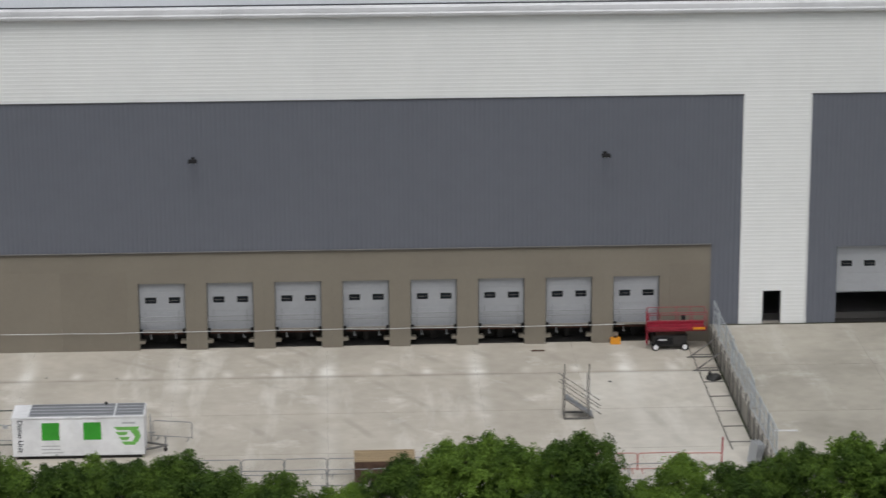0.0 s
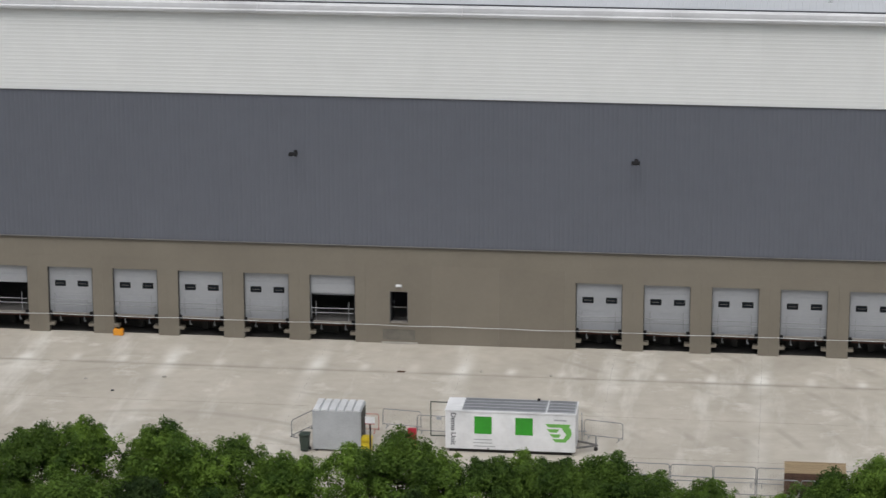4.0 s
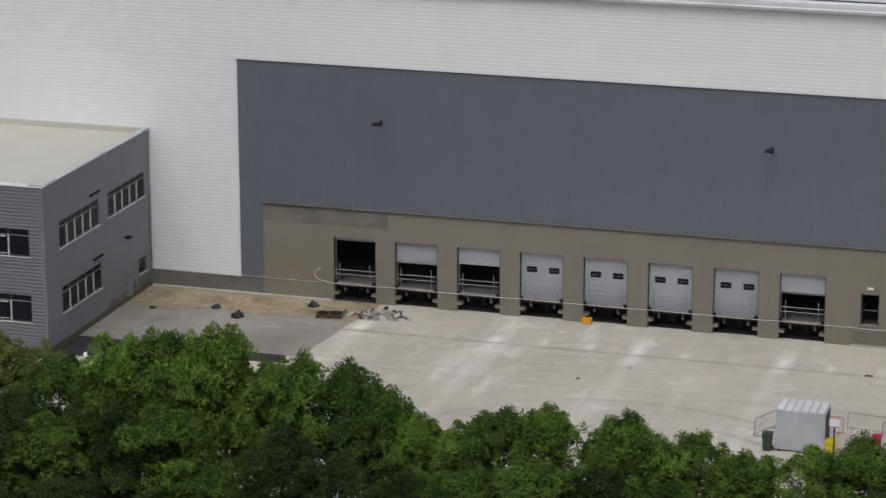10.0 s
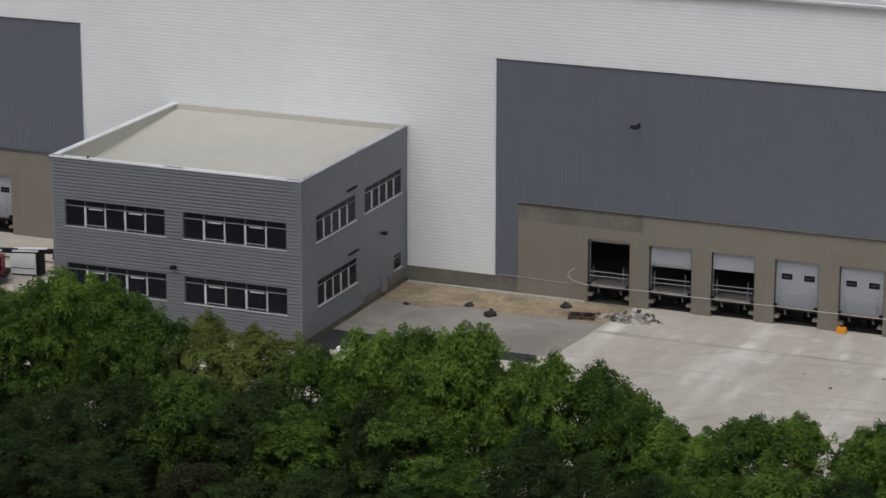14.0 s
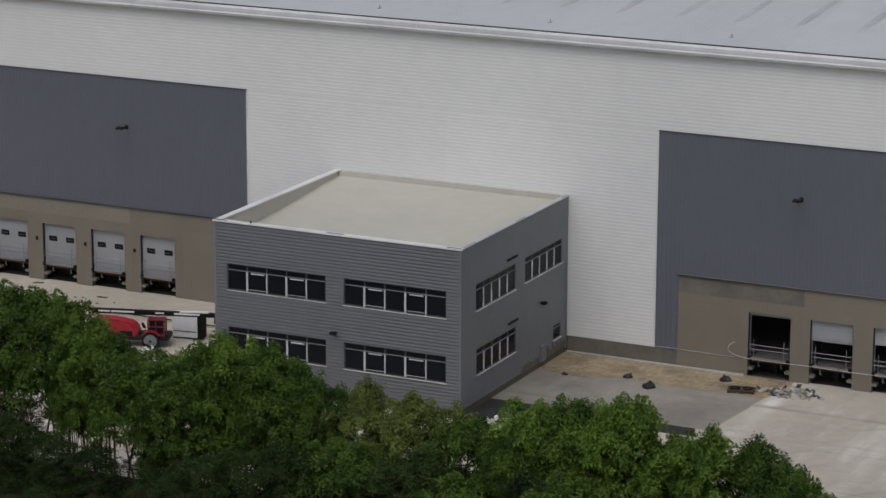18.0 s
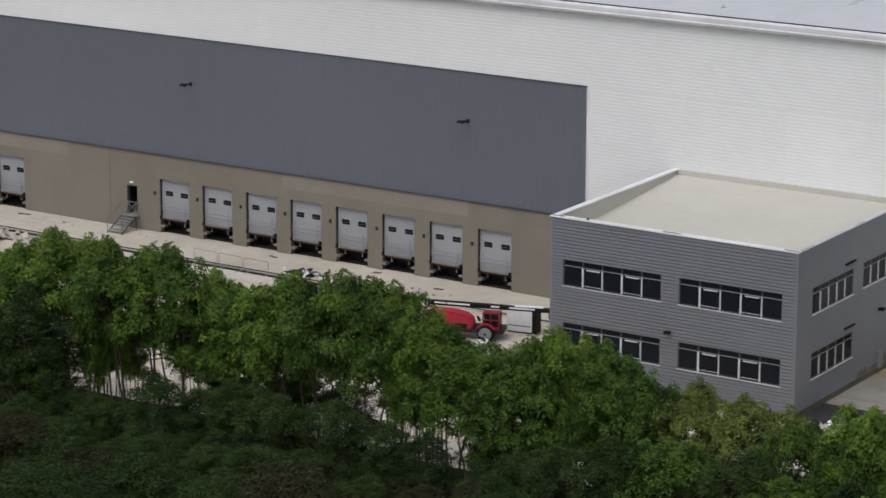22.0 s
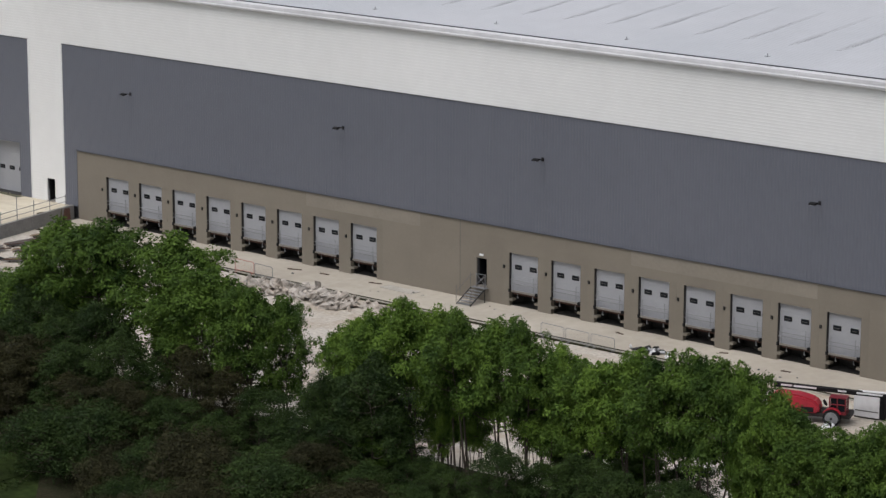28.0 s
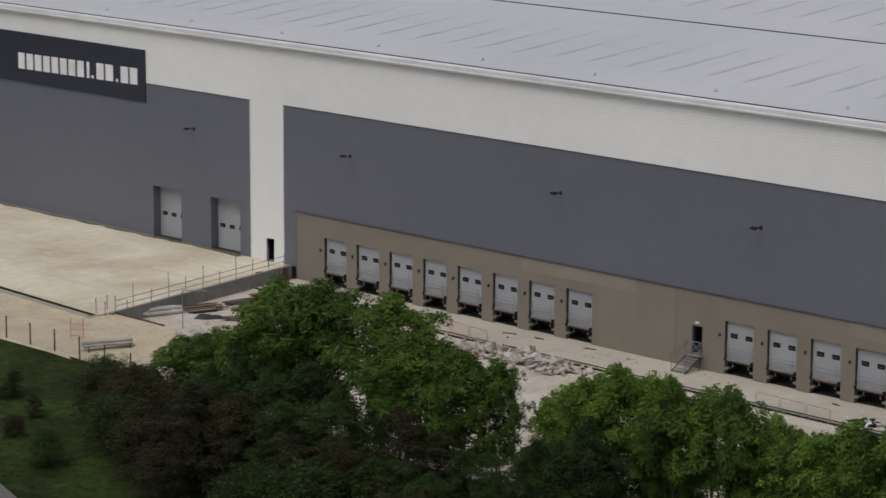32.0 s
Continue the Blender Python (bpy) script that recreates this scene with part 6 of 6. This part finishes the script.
def fence_bay(x, w, z):
    d = thing("site_fence", "thin post and wire mesh site fence", "fence", (x, -35.0, z), 0, "site fence")
    rods("post", M["dark_steel"], d, ((0, 0, -0.4), (0, 0, 1.9)), r=0.06)
    bm = bmesh.new()
    for k in range(8):
        rod(bm, (0, 0, 0.1 + k * 0.24), (w, 0, 0.1 + k * 0.24), 0.007, 3)
    for k in range(1, 14):
        rod(bm, (w * k / 14, 0, 0.05), (w * k / 14, 0, 1.8), 0.006, 3)
    tagged(part("wire_mesh", bm, M["wire"], d), kind="stuff")
    return d


fb = fence_bay(-163.3, 3.3, 0.42)
for i in range(14):
    copy_thing(fb, pose(-166.6 - i * 3.3, -35.0, 0.5))
for i in range(4):
    copy_thing(fb, pose(-160.0 + i * 3.3, -35.0, 0.3 - i * 0.1))
# small fixings on the roof near the eave
ra_ = thing("roof_anchor", "small grey anchor post on the roof sheet", "roof anchor", (-62.9, 2.4, 22.3), 0, "roof anchors")
boxes("plate", M["grey_box"], ra_, (-0.15, 0.15, -0.15, 0.15, 0, 0.05))
rods("post", M["grey_box"], ra_, ((0, 0, 0.0), (0, 0, 0.22)), r=0.045)
for i in range(-14, 10):
    if i:
        copy_thing(ra_, pose(-62.9 + i * 13.05, 2.4, 22.3))

ws = thing("loose_batten", "white batten lying on the upper yard", "batten", (37.2, -20.75, BASE), -3)
boxes("batten", M["white"], ws, (0, 1.3, -0.06, 0.06, 0, 0.05), bevel=0.01)
boxes("tie", M["grey_box"], ws, (0.3, 0.36, -0.07, 0.07, 0.05, 0.06))


# ---------------------------------------------------------------- trees and shrubs
def leaf_mesh(name, centres, radii, count, size, rng, material):
    """Leaves in domed sprays, and sprays on the outside of each clump: two triangles a leaf."""
    def unit(v):
        return v / (np.linalg.norm(v, axis=1, keepdims=True) + 1e-9)
    per = np.maximum(3, np.round(2.5 + 13 * radii ** 2)).astype(int)
    home = np.repeat(np.arange(len(centres)), per)
    m = len(home)
    way = unit(rng.normal(size=(m, 3)))
    way[:, 2] = np.abs(way[:, 2]) * np.where(rng.uniform(size=m) < 0.8, 1, -0.6)
    hub = centres[home] + way * (radii[home] * rng.uniform(0.5, 1.25, m))[:, None] * np.array([1.15, 1.15, 0.62])
    axis = unit(way * 0.55 + np.array([0, 0, 0.75]) + rng.normal(scale=0.15, size=(m, 3)))
    wide = rng.uniform(0.2, 0.5, m)
    k = rng.choice(m, count, p=wide ** 2 / np.sum(wide ** 2))
    # a leaf's place on its dome: close to the axis at the tip, hanging at the rim
    rim = unit(np.cross(axis[k], rng.normal(size=(count, 3))))
    far = np.sqrt(rng.uniform(0.02, 1.0, count))[:, None]
    dome = wide[k][:, None]
    p = hub[k] + rim * far * dome + axis[k] * dome * (0.5 * (1 - far ** 2)) - np.array([0, 0, 1]) * dome * 0.35 * far ** 3
    p += rng.normal(scale=0.07, size=(count, 3))
    face = unit(axis[k] + rim * far * 0.55 + rng.normal(scale=0.4, size=(count, 3)))
    out = unit(rim - face * np.sum(rim * face, axis=1, keepdims=True) + rng.normal(scale=0.25, size=(count, 3)))
    side, up = np.cross(out, face), -face
    L = size * rng.uniform(0.65, 1.25, count)[:, None]
    a, b = p - out * L * 0.5, p + out * L * 0.5 + up * L * 0.12
    c, e = p + side * L * 0.24 + up * L * 0.06, p - side * L * 0.24 + up * L * 0.06
    verts = np.stack([a, c, b, e], 1).reshape(-1, 3)
    me = bpy.data.meshes.new(name)
    n = count
    me.vertices.add(4 * n)
    me.vertices.foreach_set("co", verts.astype(np.float32).ravel())
    idx = np.arange(4 * n).reshape(n, 4)
    tri = np.stack([idx[:, [0, 1, 2]], idx[:, [0, 2, 3]]], 1).reshape(-1)
    me.loops.add(6 * n)
    me.loops.foreach_set("vertex_index", tri.astype(np.int32))
    me.polygons.add(2 * n)
    me.polygons.foreach_set("loop_start", np.arange(0, 6 * n, 3, dtype=np.int32))
    me.update(calc_edges=True)
    me.materials.append(material)
    return me


def tree_meshes(seed, height, spread, bare, clumps, leaves, material, stems=1, leaf=0.185):
    """Trunk and limbs as tapered rods, and a crown of leaf clumps at the limbs' ends."""
    rng = np.random.default_rng(seed)
    bm = bmesh.new()
    ends, rad = [], []
    for s in range(stems):
        lean = rng.normal(scale=0.05 + 0.05 * (stems > 1), size=2)
        base = Vector((rng.normal(scale=0.25) * (stems > 1), rng.normal(scale=0.25) * (stems > 1), -0.3))
        pts = [base]
        n = 6
        for i in range(1, n + 1):
            h = height * 0.9 * i / n
            pts.append(Vector((base.x + lean[0] * h + rng.normal(scale=0.09), base.y + lean[1] * h + rng.normal(scale=0.09), h)))
        r0 = height * 0.016 / stems ** 0.4
        for i in range(n):
            rod(bm, pts[i], pts[i + 1], (r0 * (1 - i / (n + 0.6)), r0 * (1 - (i + 1) / (n + 0.6))), 6)
        m = int(clumps * 1.25) // stems
        for j in range(m):
            f = bare + (1 - bare) * (j + rng.uniform(0, 1)) / m
            k = f * n * 0.98
            i = min(n - 1, int(k))
            o = pts[i].lerp(pts[i + 1], k - i)
            u = (f - bare) / (1 - bare)
            shape = (1 - (2 * max(0.0, u * 0.95 - 0.02) - 0.72) ** 2 / 1.75) if u > 0.3 else 0.75 + 0.8 * u
            reach = spread * max(0.12, shape) * rng.uniform(0.5, 1.05)
            az = 2.4 * j + rng.uniform(-0.5, 0.5)
            tip = o + Vector((math.cos(az) * reach, math.sin(az) * reach, reach * rng.uniform(0.15, 0.6)))
            tip.z = min(tip.z, height * (1 - 0.16 * (reach / spread) ** 2) - 0.2)
            mid = o.lerp(tip, 0.5) + Vector((0, 0, -0.08 * reach))
            rr = r0 * (1 - f) * 0.5 + 0.018
            rod(bm, o, mid, (rr, rr * 0.7), 4)
            rod(bm, mid, tip, (rr * 0.7, 0.008), 4)
            ends.append(tip)
            rad.append(rng.uniform(0.42, 0.92))
            for q in range(1):
                w = tip.lerp(mid, rng.uniform(0.1, 1.0)) + Vector(rng.normal(scale=0.5, size=3) * np.array([1, 1, 0.6]))
                rod(bm, mid.lerp(tip, 0.6), w, (0.02, 0.007), 3)
                ends.append(w)
                rad.append(rng.uniform(0.2, 0.4))
    # young shoots standing out of the crown
    for e in [t for t in ends if rng.uniform() < 0.3 and t.z > height * (bare + 0.25)]:
        up = rng.uniform(0.45, 0.95)
        top = e + Vector((rng.normal(scale=0.2), rng.normal(scale=0.2), min(up, max(0.1, height + 0.15 - e.z))))
        rod(bm, e, top, (0.015, 0.006), 3)
        for f in (0.55, 1.0):
            ends.append(e.lerp(top, f))
            rad.append(0.17 if f == 1.0 else 0.2)
    for q in range(9):
        a, h = 2.4 * q, q / 8
        ends.append(Vector((pts[-1].x + math.cos(a) * 0.85 * h, pts[-1].y + math.sin(a) * 0.85 * h, height - 0.3 - 1.3 * h)))
        rad.append(0.4 + 0.2 * h)
    c = np.array([tuple(e) for e in ends])
    crown = leaf_mesh("crown", c, np.array(rad), int(leaves * 1.6), leaf * 0.86, rng, material)
    return mesh_of("trunk", bm, M["bark"]), crown


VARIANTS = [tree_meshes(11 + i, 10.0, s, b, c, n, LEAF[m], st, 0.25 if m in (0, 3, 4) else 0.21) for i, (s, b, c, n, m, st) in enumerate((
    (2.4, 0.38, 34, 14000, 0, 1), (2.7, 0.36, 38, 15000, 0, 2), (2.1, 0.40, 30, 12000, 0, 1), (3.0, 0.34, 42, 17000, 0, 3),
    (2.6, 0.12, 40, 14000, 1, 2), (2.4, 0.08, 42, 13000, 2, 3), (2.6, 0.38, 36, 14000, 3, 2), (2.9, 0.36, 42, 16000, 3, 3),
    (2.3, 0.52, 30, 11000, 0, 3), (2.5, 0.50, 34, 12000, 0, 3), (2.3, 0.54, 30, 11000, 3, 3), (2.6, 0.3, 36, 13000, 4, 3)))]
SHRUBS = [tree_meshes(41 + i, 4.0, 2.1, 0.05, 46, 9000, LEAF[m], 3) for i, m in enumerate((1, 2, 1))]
rng = random.Random(5)


def plant(x, y, top, var, shrub=False, width=1.0):
    t, c = (SHRUBS if shrub else VARIANTS)[var]
    d = thing("shrub" if shrub else "tree", "dense dark shrub at the foot of the trees" if shrub else
              ("leafy green broadleaf tree with several thin stems" if var in (1, 3, 7, 8, 9, 10) else "dull brownish green tree in the belt" if var == 5 else "dark green leafy tree in the belt" if var == 4 else "olive green leafy tree in the belt" if var == 11 else "leafy green broadleaf tree in the belt"),
              "shrub" if shrub else "tree", group="shrubs" if shrub else "tree belt")
    s = top / (4.0 if shrub else 10.0)
    w = width * (0.55 * s + 0.45 if not shrub else s)
    d.matrix_world = pose(x, y, -0.1, 0, 0, rng.uniform(0, 360)) @ Matrix.Diagonal((w, w, s, 1))
    piece("trunk", t, d)
    piece("crown", c, d)


# crest of the belt: place along it and height of the canopy
CREST = ((40.5, 7.8), (38.9, 7.6), (37.1, 8.5), (35.0, 7.6), (33.6, 6.7), (31.6, 6.9), (28.9, 7.4), (26.8, 6.0), (25.4, 7.4), (24.2, 8.9), (22.8, 8.2), (21.2, 8.6), (19.2, 8.7), (17.5, 8.2), (15.1, 7.4), (12.9, 6.2),
         (11.2, 5.9), (9.6, 6.8), (8.3, 6.0), (7.2, 7.0), (5.2, 8.2), (3.6, 7.7), (2.0, 8.0), (0.2, 7.5), (-1.4, 7.7), (-3.1, 7.8), (-5.8, 8.8), (-7.9, 8.0), (-10.2, 7.5), (-12.0, 7.6), (-13.9, 8.0), (-15.3, 8.1),
         (-17.5, 8.9), (-19.2, 8.4), (-21.6, 9.1), (-24.2, 8.6), (-25.4, 7.4))
CREST2 = ((-28.4, 7.8), (-29.4, 8.5), (-30.8, 9.0), (-32.4, 9.9), (-34.6, 10.6), (-36.8, 9.6), (-38.4, 11.5), (-40.5, 10.6), (-42.0, 11.0), (-43.3, 10.6), (-45.3, 9.5), (-48.0, 9.2), (-50.0, 9.8), (-52.2, 10.0), (-55.0, 9.7),
          (-57.0, 9.7), (-58.5, 10.4), (-60.3, 11.1), (-62.1, 11.3), (-63.9, 10.9), (-65.7, 9.9), (-67.6, 9.7), (-69.8, 10.4), (-71.8, 11.3), (-73.7, 12.3), (-75.5, 12.3), (-77.2, 12.4), (-79.2, 11.8), (-81.4, 11.9),
          (-83.4, 10.8), (-85.4, 10.6), (-87.6, 10.8), (-89.6, 12.5), (-91.8, 11.9), (-94.0, 12.1), (-96.0, 12.1), (-98.0, 12.6), (-100.8, 10.9), (-101.9, 11.2), (-103.2, 10.4), (-109.7, 10.8), (-112.2, 11.5), (-115.4, 12.0), (-120.6, 13.3), (-126.6, 13.5), (-130.2, 13.0), (-135.0, 9.4), (-138.6, 8.0), (-142.0, 6.8))


# glades where the growth below the crowns is low: place on the crest line, slant, half width, height
GLADES = ((-39.4, 0.41, 1.5, 4.6), (-62.1, 0.59, 0.7, 6.0), (-73.0, 0.67, 0.9, 5.8), (-88.8, 0.8, 1.4, 5.6), (-95.6, 0.85, 1.4, 3.2), (-106.1, 0.94, 0.4, 6.6), (-121.3, 1.05, 0.9, 5.8))


def lowered(x, y, h):
    for g, slant, half, low in GLADES:
        if abs(x - g + slant * (y + 42)) < half + 0.9:
            h = min(h, low - 0.6 + 0.38 * (-42 - y))
    return h


def leaf_kind(x):
    if any(abs(x - g) < half + 0.8 for g, slant, half, low in GLADES):
        return rng.choice((8, 9, 10))
    if -55.5 < x < -49.0:
        return 11
    return rng.choice((6, 0, 2, 7, 3)) if x > -36 else rng.choice((6, 7, 7, 3, 0)) if x > -52 else rng.choice((6, 7, 6, 0)) if x > -67 else rng.choice((8, 10, 10, 6)) if x > -80 else rng.choice((8, 9, 9, 8, 10)) if x > -107 else rng.choice((6, 7, 7))


LINE = CREST + CREST2
for x, h in LINE:
    plant(x, -42 + rng.uniform(-0.6, 0.6), h + (0.3 if -95 < x < -55 else 0.1), leaf_kind(x), width=(0.8 if x > -66 else 0.7 if x in (-71.8, -73.7, -103.2, -109.7) else 0.88) if x > -114 else 1.2)


# slender saplings in the glades
for g, slant, half, low in GLADES:
    for k in range(9 if half > 0.5 else 0):
        x = g + rng.uniform(-half - 0.5, half + 0.5)
        plant(x, -41 + rng.uniform(-1.2, 1.2), low + rng.uniform(2.4, 4.6), rng.choice((8, 9, 10)), width=0.4)


def crest(x):
    pts = sorted(LINE)
    for (x0, h0), (x1, h1) in zip(pts[:-1], pts[1:]):
        if x0 <= x <= x1:
            return h0 + (h1 - h0) * (x - x0) / (x1 - x0)
    return 6.5


# fill: lower trees in front of the crest, darker ones and shrubs below
# dark leaves put the canopy's shade into the colour of these lower rows
x = 40.0
while x > -133:
    h = crest(x)
    px, py = x + rng.uniform(-0.6, 0.6), -46 + rng.uniform(-1, 1)
    f = rng.uniform(0.74, 0.86) if x > -62 else rng.uniform(0.46, 0.64) if x > -107 else rng.uniform(0.56, 0.72)
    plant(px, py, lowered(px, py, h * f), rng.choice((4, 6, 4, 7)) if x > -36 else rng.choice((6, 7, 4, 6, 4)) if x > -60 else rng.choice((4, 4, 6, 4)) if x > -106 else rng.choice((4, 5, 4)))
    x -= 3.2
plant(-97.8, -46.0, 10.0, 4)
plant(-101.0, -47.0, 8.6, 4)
# understorey behind the stems, with gaps
x = -38.0
while x > -112:
    px, py, h = x + rng.uniform(-0.6, 0.6), -38.6 + rng.uniform(-0.8, 0.8), rng.uniform(3.6, 5.6)
    if rng.random() > 0.15 and lowered(px, py, h) == h:
        plant(px, py, h, rng.choice((4, 4, 6)), width=0.95)
    x -= 2.1
x = -30.0
while x > -129:
    px, py = x + rng.uniform(-0.8, 0.8), -50.5 + rng.uniform(-1, 1)
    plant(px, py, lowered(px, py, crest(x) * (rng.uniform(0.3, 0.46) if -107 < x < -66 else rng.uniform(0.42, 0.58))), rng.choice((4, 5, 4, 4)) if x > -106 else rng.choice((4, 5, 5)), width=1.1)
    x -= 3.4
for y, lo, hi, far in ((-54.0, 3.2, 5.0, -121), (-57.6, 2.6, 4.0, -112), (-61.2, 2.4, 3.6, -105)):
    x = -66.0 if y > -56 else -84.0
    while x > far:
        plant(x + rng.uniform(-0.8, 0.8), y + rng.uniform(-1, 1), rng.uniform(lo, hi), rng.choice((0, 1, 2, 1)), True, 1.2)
        x -= 2.9
for x, y, h in ((-147.0, -45, 4.0), (-139.5, -49.5, 4.4), (-134.0, -52, 4.0), (-129.0, -54.5, 3.4), (-146.5, -42, 3.9), (-150.0, -43, 3.3), (-152.5, -41, 3.4), (-143.5, -45, 4.2), (-140.0, -47, 5.0), (-137.0, -50, 4.4), (-149, -52, 1.6), (-158, -46, 1.4), (-141.5, -55, 2.6)):
    plant(x, y, h, rng.choice((1, 1, 0)), True, 1.1)

for x, y, h, v in ((-143.7, -46.0, 5.5, 5), (-141.6, -46.8, 4.6, 5), (-130.8, -49.6, 7.3, 5), (-128.2, -50.4, 6.4, 5), (-133.6, -48.6, 6.2, 5), (-152.3, -47.8, 1.9, 5), (-158.4, -45.4, 2.3, 5)):
    plant(x, y, h, v, width=1.15 if h > 4 else 0.5)

# rough grass on the bank, as tufts
r2 = np.random.default_rng(3)
n = 42000
gx, gy = r2.uniform(-190, -118, n), r2.uniform(-66, -36, n)
me = bpy.data.meshes.new("tufts")
ang, hh = r2.uniform(0, 6.283, n), r2.uniform(0.02, 0.09, n)
w = r2.uniform(0.08, 0.2, n)
zz = np.interp(-gy, [35, 44, 52, 60, 66], [0.5, 0.3, 0.1, -0.2, -0.45]) * np.clip((-142 - gx) / 24, 0, 1) - 0.08
a = np.stack([gx - w * np.cos(ang), gy - w * np.sin(ang), zz], 1)
c = np.stack([gx + w * np.cos(ang), gy + w * np.sin(ang), zz], 1)
tip = np.stack([gx + r2.normal(scale=0.12, size=n), gy + r2.normal(scale=0.12, size=n), zz + hh], 1)
me.from_pydata(np.stack([a, c, tip], 1).reshape(-1, 3).tolist(), [], np.arange(3 * n).reshape(n, 3).tolist())
me.materials.append(M["grass"])
tagged(new("grass_tufts", me), "tufts of rough grass on the bank", "grass", "", "stuff")

# slabs of the lower yard, last
for i in range(-1, 9):
    for j, (y0, y1) in enumerate(((-6.0, 0.36), (-13.0, -6.0), (-20.0, -13.0), (-26.95, -20.0))):
        if i < 8:
            slab(max(-60.3, -52.9 + i * 9.25), -52.9 + (i + 1) * 9.25, y0, y1 if i > 0 else min(y1, -0.02), yard, M["yard"])
        elif i == 8:
            slab(21.1, 27.4, y0, y1, yard, M["yard"])
            slab(27.4, 36.1, y0, y1, yard, M["yard_washed" if j else "yard"])
for i in range(11):
    slab(-175.9 + i * 8.85, -175.9 + (i + 1) * 8.85, -5.25, 0.36, yard, M["apron"])
